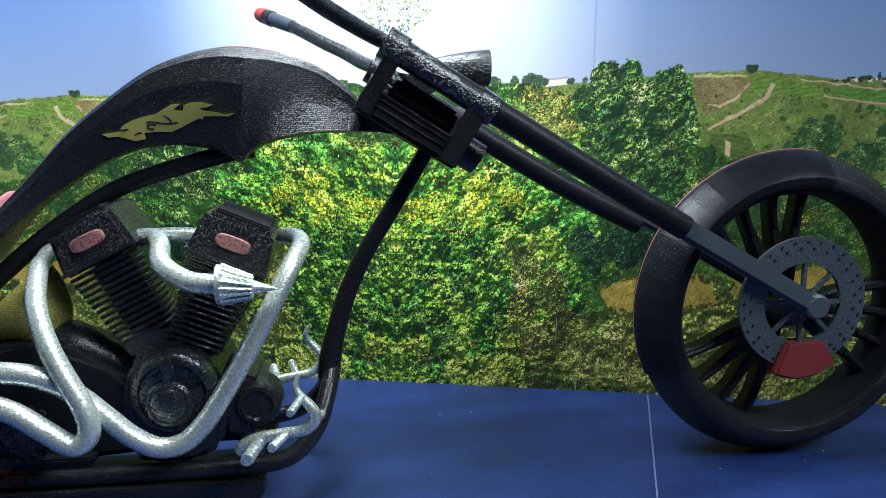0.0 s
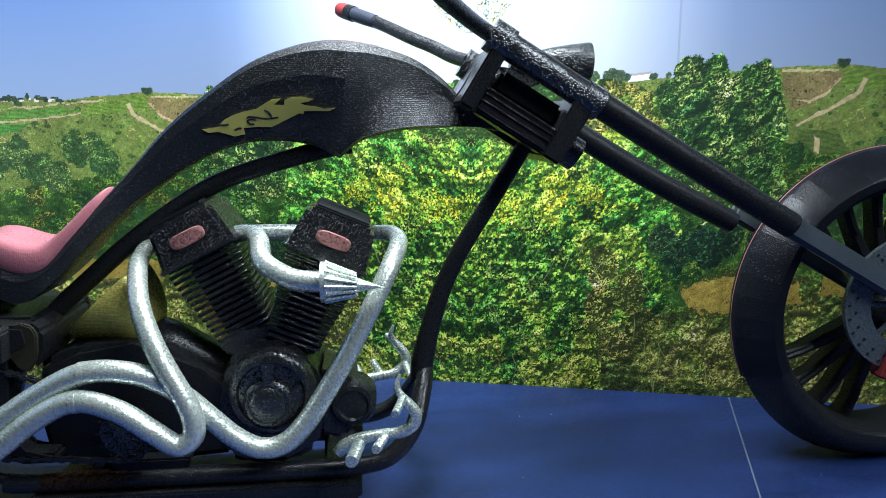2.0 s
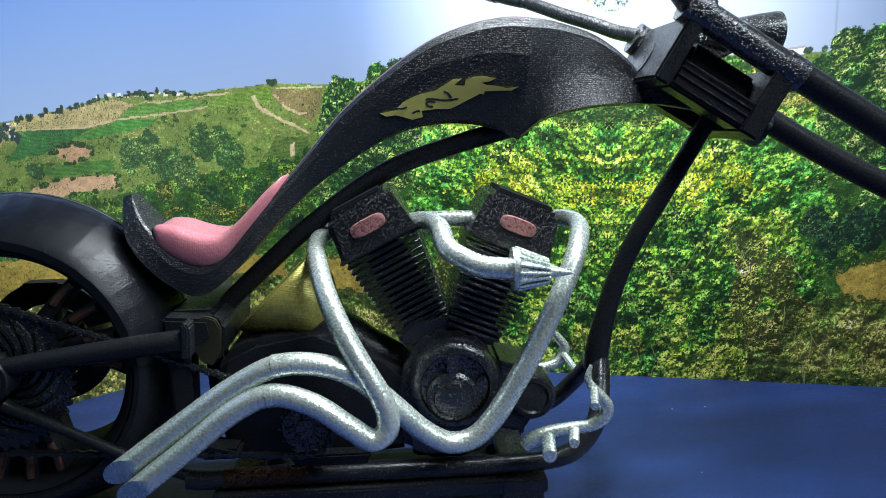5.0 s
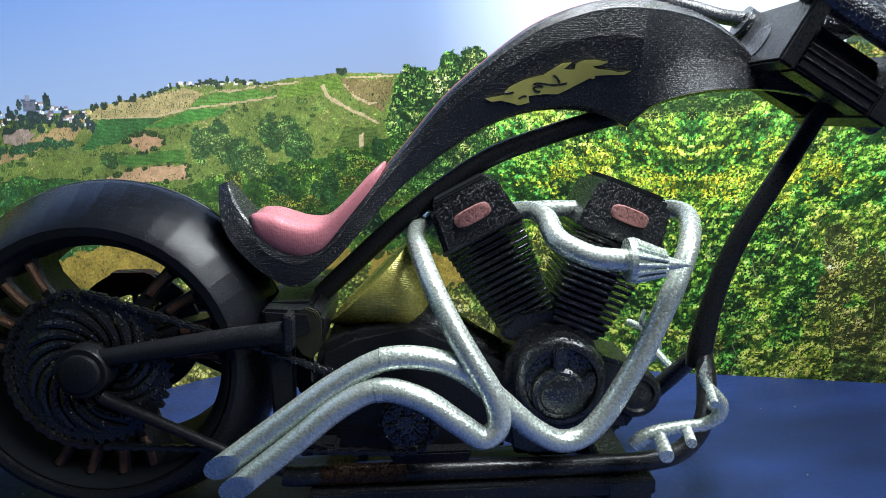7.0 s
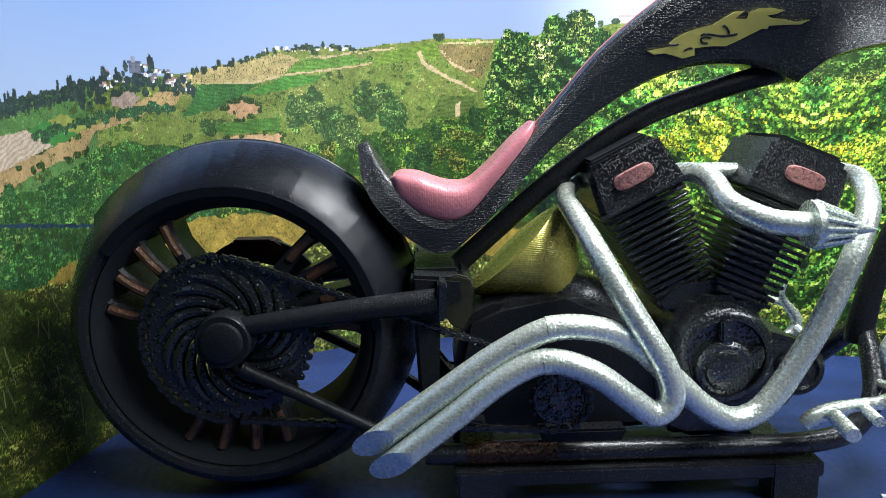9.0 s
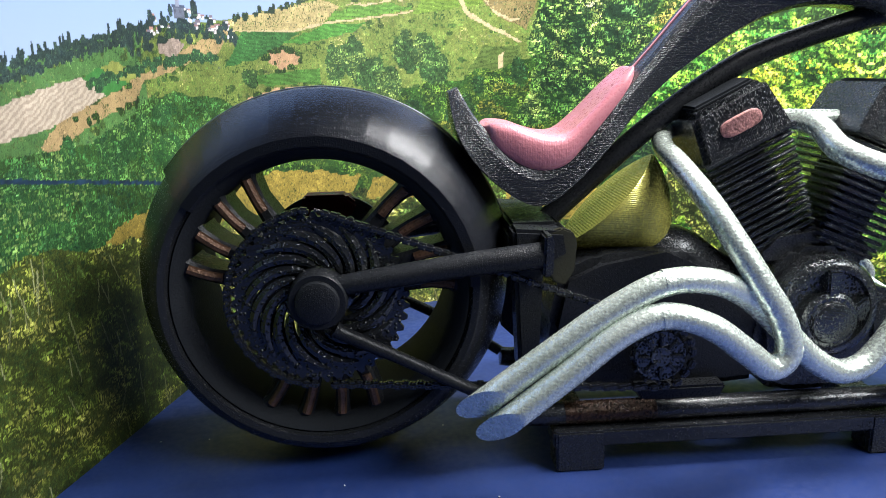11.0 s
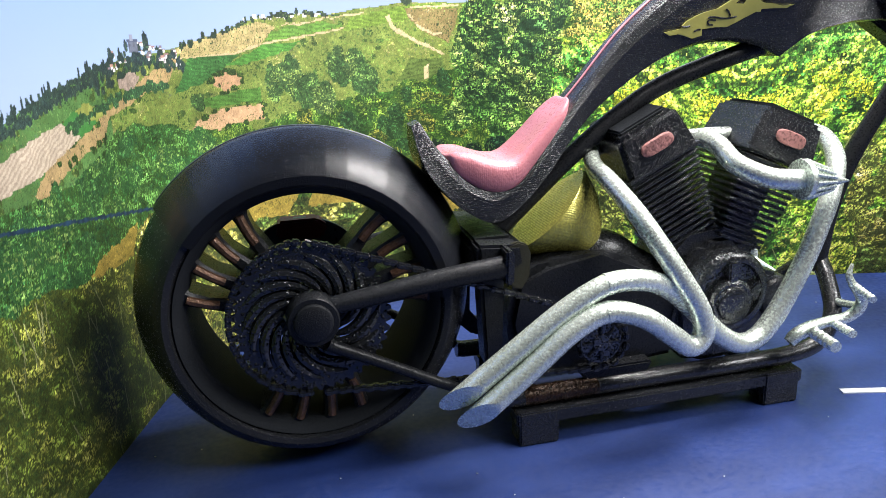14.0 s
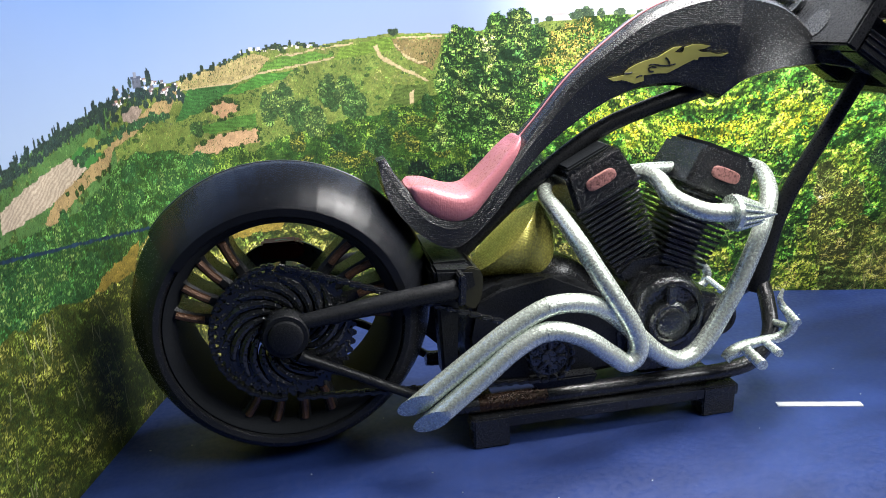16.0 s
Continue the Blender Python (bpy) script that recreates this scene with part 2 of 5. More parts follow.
def slab(outline, v0, v1, bevel=0.0):
    """A plate: outline of (u, z) in mm, from v0 to v1."""
    bm = bmesh.new()
    lo = [bm.verts.new(Vector((u, v0, z)) * MM) for u, z in outline]
    hi = [bm.verts.new(Vector((u, v1, z)) * MM) for u, z in outline]
    n = len(lo)
    for i in range(n):
        bm.faces.new((lo[i], lo[(i + 1) % n], hi[(i + 1) % n], hi[i]))
    bm.faces.new(lo[::-1])
    bm.faces.new(hi)
    if bevel:
        bmesh.ops.bevel(bm, geom=bm.edges[:], offset=bevel * MM, segments=2, affect="EDGES", clamp_overlap=True)
    return bm


def slash(bm, point, normal):
    """Cut an end off slantwise and close it."""
    bmesh.ops.bisect_plane(bm, geom=bm.verts[:] + bm.edges[:] + bm.faces[:], plane_co=Vector(point) * MM, plane_no=Vector(normal), clear_outer=True)
    bmesh.ops.holes_fill(bm, edges=[e for e in bm.edges if e.is_boundary])
    return bm


def block(size, m=None, bevel=0.6):
    """A bevelled box of that size in mm about its middle, moved by m (metres)."""
    bm = bmesh.new()
    bmesh.ops.create_cube(bm, size=1.0, matrix=Matrix.Diagonal((size[0] * MM, size[1] * MM, size[2] * MM, 1)))
    if bevel:
        bmesh.ops.bevel(bm, geom=bm.edges[:], offset=bevel * MM, segments=2, affect="EDGES", clamp_overlap=True)
    if m is not None:
        bmesh.ops.transform(bm, matrix=m, verts=bm.verts[:])
    return bm


def merged(*parts_):
    """Several bmeshes as one."""
    out = bmesh.new()
    for b in parts_:
        me = bpy.data.meshes.new("tmp")
        b.to_mesh(me)
        b.free()
        out.from_mesh(me)
        bpy.data.meshes.remove(me)
    return out


def at(u, v, z, rx=0, ry=0, rz=0):
    return pose(u * MM, v * MM, z * MM, rx, ry, rz)

# ---- the setting: table, printed backdrop bent round a corner, room ----
E1, E2 = np.array([0.9272, -0.3746]), np.array([0.3746, 0.9272])
BEND, M0, N0 = 0.115, -0.010, 0.1445


def backdrop_point(s, z):
    """The place on the bent sheet at s metres along it and z metres up."""
    if s >= 0:
        m, n = M0 + s, N0
    elif s > -BEND * math.pi / 2:
        a = -s / BEND
        m, n = M0 - BEND * math.sin(a), N0 - BEND + BEND * math.cos(a)
    else:
        m, n = M0 - BEND, N0 - BEND + s + BEND * math.pi / 2
    p = m * E1 + n * E2
    return p[0], p[1], z


def table_sheet():
    bm = bmesh.new()
    bmesh.ops.create_grid(bm, x_segments=40, y_segments=40, size=0.5)
    for v in bm.verts:
        m, n = v.co.x + 0.22, v.co.y - 0.17
        p = m * E1 + n * E2
        v.co = (p[0], p[1], 0)
    geom = bmesh.ops.extrude_face_region(bm, geom=bm.faces[:])
    for g in geom["geom"]:
        if isinstance(g, bmesh.types.BMVert):
            g.co.z = -0.004
    ob = new("floor", mesh_of("floor", bm, SHEET))
    return tagged(ob, "dark blue matt card sheet with faint scuffs under the model", "floor", kind="structure")


table_sheet()


def room():
    for name, size, at_ in (("wall_north", (3.2, 0.1, 2.0), (0.1, 1.45, 0.6)), ("wall_south", (3.2, 0.1, 2.0), (0.1, -1.55, 0.6)),
                            ("wall_west", (0.1, 2.9, 2.0), (-1.45, -0.05, 0.6)), ("wall_east", (0.1, 2.9, 2.0), (1.65, -0.05, 0.6)),
                            ("ceiling", (3.2, 3.1, 0.1), (0.1, -0.05, 1.65)), ("ground", (3.2, 3.1, 0.1), (0.1, -0.05, -0.45))):
        bm = bmesh.new()
        bmesh.ops.create_cube(bm, size=1.0, matrix=Matrix.Translation(at_) @ Matrix.Diagonal((*size, 1)))
        tagged(new(name, mesh_of(name, bm, WALL, False)), "plain pale grey painted surface closing the room", "wall", kind="structure")


room()

# ---- the model motorcycle ----
bike = new("motorcycle")
bike.matrix_world = pose(0, 0.0234, 0, 0, 0, -7.1)
tagged(bike, "black printed plastic chopper model with silver exhausts and pink seat", "model motorcycle")

# Stations of the shell that is tank, backbone cover and seat pan in one:
# top u, top z, bottom u, bottom z, half width at the top, in the middle, at the bottom.
SHELL = [
    (135, 122.5, 135.5, 119, 1.5, 2.0, 1.5),
    (126, 133, 123, 118.8, 0.9, 2.8, 7.4),
    (116, 140, 113, 118.2, 1.2, 5.0, 9.8),
    (105, 143.6, 100, 115.2, 3.0, 8.2, 10.0),
    (96, 145, 92.5, 109.6, 6.0, 12.2, 8.0),
    (88, 145, 85, 113.2, 6.0, 11.4, 6.2),
    (78, 143, 75.7, 114.8, 5.8, 10.0, 6.0),
    (66, 138.3, 65, 114.4, 5.2, 8.8, 6.0),
    (53, 129.4, 54.5, 111.3, 4.6, 7.4, 5.6),
    (40.5, 119, 43.5, 105.3, 4.2, 6.4, 5.2),
    (29, 106, 31.5, 97, 5.0, 7.0, 6.0),
    (19.5, 95.5, 22.5, 89, 7.0, 9.5, 9.0),
    (12, 86.5, 15, 81, 9.0, 11.5, 12.0),
    (6, 80, 7, 73, 10.0, 12.0, 13.0),
    (-1, 77.5, -2, 67.3, 10.5, 12.5, 13.0),
    (-8, 79.5, -11, 71.5, 10.5, 12.5, 13.0),
    (-14, 85.5, -19, 79.5, 9.5, 11.0, 12.0),
    (-18.5, 91.5, -22.8, 87, 7.0, 8.5, 9.5),
    (-21.5, 97, -24.2, 96, 3.2, 3.6, 3.4),
]


def shell_side(u, z):
    """Half width of the shell where its side has the height z near the station u."""
    rows = sorted(SHELL, key=lambda r: abs((r[0] + r[2]) / 2 - u))[:2]
    a, b = sorted(rows, key=lambda r: r[0] + r[2])
    ua, ub = (a[0] + a[2]) / 2, (b[0] + b[2]) / 2
    k = min(1, max(0, (u - ua) / (ub - ua)))
    top, bot = a[1] + (b[1] - a[1]) * k, a[3] + (b[3] - a[3]) * k
    wt, wm, wb = (a[j] + (b[j] - a[j]) * k for j in (4, 5, 6))
    f = (z - bot) / (top - bot)
    return float(np.interp(f, [0.0, 0.04, 0.22, 0.45, 0.66, 0.89, 0.97], [wb * 0.7, wb, wb + (wm - wb) * 0.35, wm * 0.8 + wb * 0.2, wm, wm * 0.93, wt]))


def body_shell():
    rings = []
    for tu, tz, bu, bz, wt, wm, wb in np.vstack([spline(SHELL[:5], 5), spline(SHELL[4:], 5)[1:]]):
        ring = []
        for f, w in ((1.0, 0.0), (0.995, wt * 0.6), (0.97, wt), (0.89, wm * 0.93), (0.66, wm), (0.45, wm * 0.8 + wb * 0.2), (0.22, wb + (wm - wb) * 0.35), (0.04, wb), (0.0, wb * 0.7)):
            ring.append((bu + (tu - bu) * f, -w, bz + (tz - bz) * f))
        rings.append(ring + [(u, -v, z) for u, v, z in ring[:0:-1]])
    ob = part("body_shell", skin(rings), SHELL_SKIN, bike, "ribbed black tank flowing down into an upturned seat pan")
    ob.data.set_sharp_from_angle(angle=radians(12))
    return ob


body_shell()


def ridge_line():
    """The thin pink line along the crest of the shell."""
    rows = spline([r for r in SHELL[3:13]], 5)
    bm = bmesh.new()
    last = None
    for tu, tz, bu, bz, *_ in rows:
        c = Vector((tu, 0, tz)) * MM
        n = Vector((tu - bu, 0, tz - bz)).normalized() * 0.25 * MM
        now = [bm.verts.new(c + n + Vector((0, w * MM, 0))) for w in (-0.55, 0.55)] + [bm.verts.new(c - n * 3 + Vector((0, w * MM, 0))) for w in (0.55, -0.55)]
        if last:
            for i in range(4):
                bm.faces.new((last[i], last[(i + 1) % 4], now[(i + 1) % 4], now[i]))
        last = now
    part("crest_line", bm, PINK, bike, "thin pink line along the crest")


ridge_line()

FLAME_OUTLINE = [(52.0, 118.4), (55.9, 119.0), (57.4, 119.3), (57.5, 120.1), (58.8, 121.3), (61.6, 122.7), (64.3, 123.6), (68.2, 124.4), (70.7, 125.9), (73.2, 127.3), (75.7, 127.5), (74.5, 126.5), (73.5, 125.7), (76.5, 125.5), (77.5, 126.5), (76.8, 127.1), (79.1, 127.9), (81.9, 128.0), (85.4, 127.3), (83.6, 126.5), (80.8, 126.4), (79.1, 125.6), (81.4, 125.7), (85.7, 125.2), (88.5, 124.5), (91.8, 124.8), (89.8, 123.8), (86.3, 123.9), (82.2, 123.8), (82.1, 123.0), (79.0, 123.4), (76.4, 122.5), (76.8, 121.5), (74.6, 120.1), (72.3, 119.1), (68.5, 119.2), (64.1, 118.8), (64.4, 117.0), (61.4, 116.3), (58.6, 117.2), (56.5, 117.7), (53.8, 117.4)]
FLAME_SLITS = [[(57.3, 119.8), (58.6, 119.7), (59.9, 119.9)], [(68.1, 121.2), (66.5, 121.4), (65.5, 120.9), (66.1, 120.1), (67.4, 119.9)], [(65.4, 121.9), (67.0, 122.2), (71.1, 121.6), (74.7, 122.0)], [(70.8, 124.2), (71.8, 123.5), (72.7, 122.2)], [(61.5, 118.2), (62.8, 118.8), (63.6, 118.7)]]


def flame():
    pts = FLAME_OUTLINE
    bm = bmesh.new()
    face = bm.faces.new([bm.verts.new((u * MM, 0, z * MM)) for u, z in pts])
    bmesh.ops.triangulate(bm, faces=[face])
    bmesh.ops.subdivide_edges(bm, edges=bm.edges[:], cuts=2, use_grid_fill=True)
    for v in bm.verts:
        v.co.y = -(shell_side(v.co.x / MM, v.co.z / MM) + 0.6) * MM
    geom = bmesh.ops.extrude_face_region(bm, geom=bm.faces[:])
    for g in geom["geom"]:
        if isinstance(g, bmesh.types.BMVert):
            g.co.y += 1.4 * MM
    emblem = part("flame", bm, FLAME, bike, "yellow-gold flame emblem on the tank side", smooth=False)
    for slit in FLAME_SLITS:
        part("curl", tube([(u, -shell_side(u, z) - 0.55, z) for u, z in slit], 0.3, 6, 3), BLACK, emblem, "dark curl cut into the flame")


flame()


def seat():
    rows = [(-15.2, 88.2, 84.4, 7.5), (-13.4, 90.0, 80.2, 10.6), (-8.5, 89.8, 76.6, 12.0), (-4, 88.2, 74.6, 12.5), (0.5, 86.9, 74.2, 12.7), (5, 87.0, 75.8, 12.4), (9, 89.8, 79.4, 11.6), (13, 93.6, 83.4, 10.8), (17, 97.8, 87.8, 9.8), (20.5, 100.9, 92.6, 8.6), (22.6, 101.9, 97.4, 6.4), (23.4, 101.6, 99.4, 3.4)]
    rings = []
    for u, top, bot, w in spline(rows, 6):
        mid, h = (top + bot) / 2, (top - bot) / 2
        ring = []
        for k in range(32):
            a = 2 * math.pi * k / 32
            c, sn = math.cos(a), math.sin(a)
            y = w * math.copysign(abs(c) ** 0.5, c)
            z = mid + h * math.copysign(abs(sn) ** 0.75, sn)
            if sn > 0.3:
                z -= 2.4 * min(1.0, h / 4.0) * (1 - (y / w) ** 2)
            ring.append((u, y, z))
        rings.append(ring)
    part("seat", skin(rings), PINK, bike, "glossy pink saddle with fine print lines")


seat()

part("backbone_tube", tube([(96, 0, 113.5), (90, 0, 112.7), (72, 0, 108), (55, 0, 102.2), (41, 0, 94), (26, 0, 82.8), (13, 0, 71.5), (-1, 0, 59)], 2.9), BLACK_SMOOTH, bike)
part("down_tube", tube([(154.5, 0, 117.5), (151, 0, 112), (145.1, 0, 102.3), (137.8, 0, 90.4), (130.6, 0, 78.6), (124.8, 0, 66), (120.8, -0.5, 53.5), (118.2, -1, 42.5), (117.6, -1, 36)], [2.7, 2.7, 2.8, 2.9, 3.0, 3.1, 3.3, 3.8, 3.8]), BLACK_SMOOTH, bike)
for sgn in (-1, 1):
    part("cradle_rail", tube([(119, sgn * 1, 40), (117.5, sgn * 8, 34), (114, sgn * 16, 25), (107, sgn * 19, 17.5), (97, sgn * 19.5, 14.6), (80, sgn * 19.5, 14), (40, sgn * 19.5, 14), (0, sgn * 19.5, 14), (-8, sgn * 19.5, 14.5)], 2.9), RAIL, bike, "black lower frame rail resting on the stand")

part("worn_patch", tube([(3, -19.5, 14.05), (14, -19.5, 14.05), (27, -19.5, 14.05)], [2.95, 3.0, 2.92], 18), WORN, bike, "rail worn to copper flecks")

# ---- front end ----
D = Vector((0.853, 0, -0.522))
UP = Vector((0.522, 0, 0.853))
TOP = Vector((141.5, 0, 141.8))


def fork_at(f, n, v):
    p = TOP + D * f + UP * n
    return (p.x, v, p.z)


RAKE = Matrix(((D.x, 0, UP.x), (0, 1, 0), (D.z, 0, UP.z))).to_4x4()


def fork_block(name, f, n, v, size, material, bevel=0.7, parent=bike, label=""):
    c = fork_at(f, n, v)
    return part(name, block(size, Matrix.Translation(Vector(c) * MM) @ RAKE, bevel), material, parent, label)


for sgn in (-1, 1):
    rise = (1.2, 2.0, 3.0) if sgn < 0 else (-5.2, -4.0, -1.0)
    leg = part("fork_leg", tube([fork_at(-3, rise[0], 17 * sgn), fork_at(32, rise[0] * 0.6 + rise[1] * 0.4, 17 * sgn), fork_at(70, rise[1], 17 * sgn), fork_at(108, rise[2], 17 * sgn)], 4.1, 20), BLACK_SMOOTH, bike, "long raked black fork leg")
    part("collar", tube([fork_at(-6, rise[0], 17 * sgn), fork_at(-3, rise[0], 17 * sgn), fork_at(1, rise[0], 17 * sgn)], 5.1, 20), STIPPLE, leg)
    part("sleeve", tube([fork_at(1, rise[0], 17 * sgn), fork_at(14, rise[0], 17 * sgn), fork_at(27, rise[0], 17 * sgn)], 4.2, 20), STIPPLE, leg)
    part("collar", tube([fork_at(27, rise[0], 17 * sgn), fork_at(30, rise[0], 17 * sgn), fork_at(33.5, rise[0], 17 * sgn)], 4.9, 20), STIPPLE, leg)
    bm = block((62, 4.5, 7.0), at(259.5, 16.5 * sgn, 74, 0, 29.6, 0), 1.4)
    bm2 = lathe([(-19.0, 0), (-19.0, 3.6), (-18.2, 4.4), (-14, 4.4), (-14, 0)], 24, (284.5, 59.8)) if sgn < 0 else lathe([(14, 0), (14, 4.4), (18.2, 4.4), (19, 3.6), (19, 0)], 24, (284.5, 59.8))
    part("slider", merged(bm, bm2), GREY, leg, "flat blue-grey fork slider with a rounded end")
fork_block("upper_clamp", -1.2, -10.8, 0, (5, 41, 19.5), BLACK_SMOOTH)
fork_block("lower_clamp", 28.6, -10.8, 0, (6.5, 41, 19.5), BLACK_SMOOTH)
for sgn in (-1, 1):
    cover = fork_block("neck_cover", 13.5, -16.2, 15.5 * sgn, (24.4, 9, 8.4), BLACK_SMOOTH)
    for k in (-2.6, 0.0, 2.2, 3.9):
        fork_block("groove_rib", 13.5, -16.2 + k, 20.1 * sgn, (24, 0.8, 0.5), STIPPLE, 0.15, cover)
fork_block("stem_cover", 14.5, -8.0, 0, (22, 26, 7.0), BLACK_SMOOTH, 1.2)
part("steering_neck", tube([fork_at(-4, -13, 0), fork_at(18, -13, 0), fork_at(40, -13, 0)], 5.4, 20), BLACK, bike)
part("neck_gusset", slab([(128, 119.5), (137, 118.8), (150, 116.5), (152, 121), (136, 127)], -3, 3, 0.6), BLACK, bike)

for sgn in (-1, 1):
    way = [(135.5, 16, 140.6), (130.9, 25, 143.0), (125.2, 34, 146.9), (117.8, 44, 151.1), (110.5, 53.5, 155.6), (104, 61.5, 159.3), (96, 70, 163)] if sgn > 0 else [(138, -15, 145.6), (131.7, -25, 147.5), (126.5, -34, 149.2), (121, -44, 151.1), (116, -54, 153.2), (109, -63, 157), (101, -70, 162)]
    bar = part("handlebar", tube(way, 2.4), BLACK, bike, "swept-back black handlebar")
    a, b = np.array(way[-2], float), np.array(way[-1], float)
    part("grip", tube([a - (b - a) * 0.15, a * 0.55 + b * 0.45, b], [2.6, 2.8, 2.8]), NAVY, bar, "dark navy hand grip")
    part("grip_ring", tube([b - (b - a) * 0.1, b + (b - a) * 0.06, b + (b - a) * 0.2], 3.2), BLACK, bar)
    part("grip_end", tube([b + (b - a) * 0.2, b + (b - a) * 0.4, b + (b - a) * 0.62], [3.1, 3.1, 2.7]), RED, bar, "faded red grip end")


def headlight():
    rings = []
    for u, r in ((146, 1.6), (149, 2.8), (154, 4.2), (160, 5.2), (166, 5.8), (171.0, 6.1), (171.8, 6.0), (171.8, 5.1), (169.5, 4.4), (169.0, 0.4)):
        rings.append([(u, -1 + r * math.cos(a), 139.4 + (u - 171) * 0.06 + r * math.sin(a)) for a in np.linspace(0, 2 * math.pi, 32, endpoint=False)])
    lamp = part("headlight", skin(rings), STIPPLE, bike, "bullet-shaped black headlight housing")
    part("bracket", slab([(142, 138), (158, 134.6), (164, 136.2), (150, 130)], -2.5, 2.5, 0.5), BLACK, lamp)


headlight()


def wheel(name, cu, cz, tyre_r, half, rim_r, hole_r, spoke_v, groups, edge_mat, tyre_profile, back):
    w = part(name, lathe([(-half + 1, rim_r), (-half, rim_r - 0.6), (-half + 0.6, rim_r - 1.6), (-half + 4, hole_r + 0.4), (-half + 6, hole_r), (half - 6, hole_r), (half - 4, hole_r + 0.4), (half - 0.6, rim_r - 1.6), (half, rim_r - 0.6), (half - 1, rim_r)], 96, (cu, cz), loop=True),
             RIM, bike)
    part("tyre", lathe(tyre_profile, 112, (cu, cz), loop=True), TYRE, w, "smooth black tyre with a rounded tread")
    part("hub", lathe([(-half + 2, 0), (-half + 2, 6), (-half + 6, 8), (half - 6, 8), (half - 2, 6), (half - 2, 0)], 32, (cu, cz)), BLACK, w)
    blade, stripe = None, None
    for g in groups:
        for k in range(4):
            ang = g + (k - 1.5) * 16.0
            if blade is None:
                L = hole_r + 1.2
                rings = []
                for r, half_w, dv, bend in ((5, 1.2, 2.6, 0), (12, 1.9, 2.6, 0.3), (L * 0.55, 2.2, 2.2, 0.8), (L * 0.8, 1.7, 1.9, 0.9), (L * 0.93, 1.9, 2.0, 0.3), (L, 2.6, 2.4, -0.4)):
                    rings.append([(r, spoke_v + y * dv, bend + q * half_w) for y, q in ((-0.6, -1), (-1, -0.5), (-1, 0.5), (-0.6, 1), (back, 0.8), (back, -0.8))])
                blade = part("spoke", skin(rings), BLACK_SMOOTH, w, "dark blade spoke with a worn copper edge")
                stripe = part("edge", tube([(r, spoke_v - dv, bend) for r, dv, bend in ((L * 0.72, 1.9, 0.85), (L * 0.8, 2.0, 0.9), (L * 0.9, 2.1, 0.5), (L * 0.97, 2.2, 0.1))], 1.2, 8, 3), edge_mat, blade, "rough copper-brown edge")
                o = blade
            else:
                o = twin(blade, w, Matrix())
                e = twin(stripe, o, Matrix())
            o.matrix_basis = at(cu, 0, cz, 0, -ang, 0)
    return w


rear = wheel("rear_wheel", -57.3, 48.6, 48.6, 19, 36.8, 32.8, -13.5, (25, 143, 267), COPPER,
             [(-18.5, 36.6), (-19.8, 37.2), (-20.2, 38.8), (-19.3, 40.6), (-17, 42.2), (-13, 44.2), (-8, 46.5), (-4, 48.0), (0, 48.6), (4, 48.0), (8, 46.5), (13, 44.2), (17, 42.2), (19.3, 40.6), (20.2, 38.8), (19.8, 37.2), (18.5, 36.6), (10, 36), (-10, 36)], 5.0)
front = wheel("front_wheel", 283, 56.0, 56.0, 9.5, 44.4, 41.2, -1.0, (110, 228, 346), BLACK_SMOOTH,
              [(-9.5, 43.6), (-10.8, 44.6), (-11.1, 47), (-9.8, 49.6), (-7, 52.1), (-4, 54.3), (0, 56.0), (4, 54.3), (7, 52.1), (9.8, 49.6), (11.1, 47), (10.8, 44.6), (9.5, 43.6), (4, 43), (-4, 43)], 2.2)


def fender(name, cu, cz, r, half, skirt, a0, a1, step, edge_mat, label):
    """A mudguard of flat facets round part of a wheel."""
    side = [(0.0, 0.8), (half * 0.2, 0.3), (half * 0.58, -skirt * 0.31), (half * 0.965, -skirt * 0.62), (half + 0.9, -skirt + 2.3), (half + 0.9, -skirt)]
    outer = [(-v, r + d) for v, d in side[::-1]] + [(v, r + d) for v, d in side[1:]]
    prof = outer + [(v * 0.97, q - 0.7) for v, q in outer[::-1]]
    rings = []
    n = int(round((a1 - a0) / step))
    for k in range(n + 1):
        a = radians(a0 + (a1 - a0) * k / n)
        rings.append([(cu + q * math.cos(a), v, cz + q * math.sin(a)) for v, q in prof])
    ob = part(name, skin(rings), FENDER, bike, label)
    count, lips = len(prof), {len(side) - 1 + k for k in (-5, -4, 4, 5)}
    sharp = ob.data.attributes.get("sharp_edge") or ob.data.attributes.new("sharp_edge", "BOOLEAN", "EDGE")
    for e in ob.data.edges:
        a, b = e.vertices
        sharp.data[e.index].value = a // count == b // count or a % count in lips or a % count >= len(outer)
    edge = [(cu + (r + 0.75) * math.cos(radians(a)), 0.0, cz + (r + 0.75) * math.sin(radians(a))) for a in np.linspace(a0 + 1, a1 - 1, 24)]
    part("edge_line", tube(edge, 0.16, 6, 2), edge_mat, ob, "thin pinkish line along the crown")
    return ob


fender("rear_fender", -57.3, 48.6, 48.9, 20.2, 12.2, 2, 142, 8.0, GREY, "faceted black rear mudguard close over the tyre")
fender("front_fender", 283, 56.0, 56.2, 11.2, 10.6, 80, 205, 8.0, PINK, "faceted black front mudguard close over the tyre")


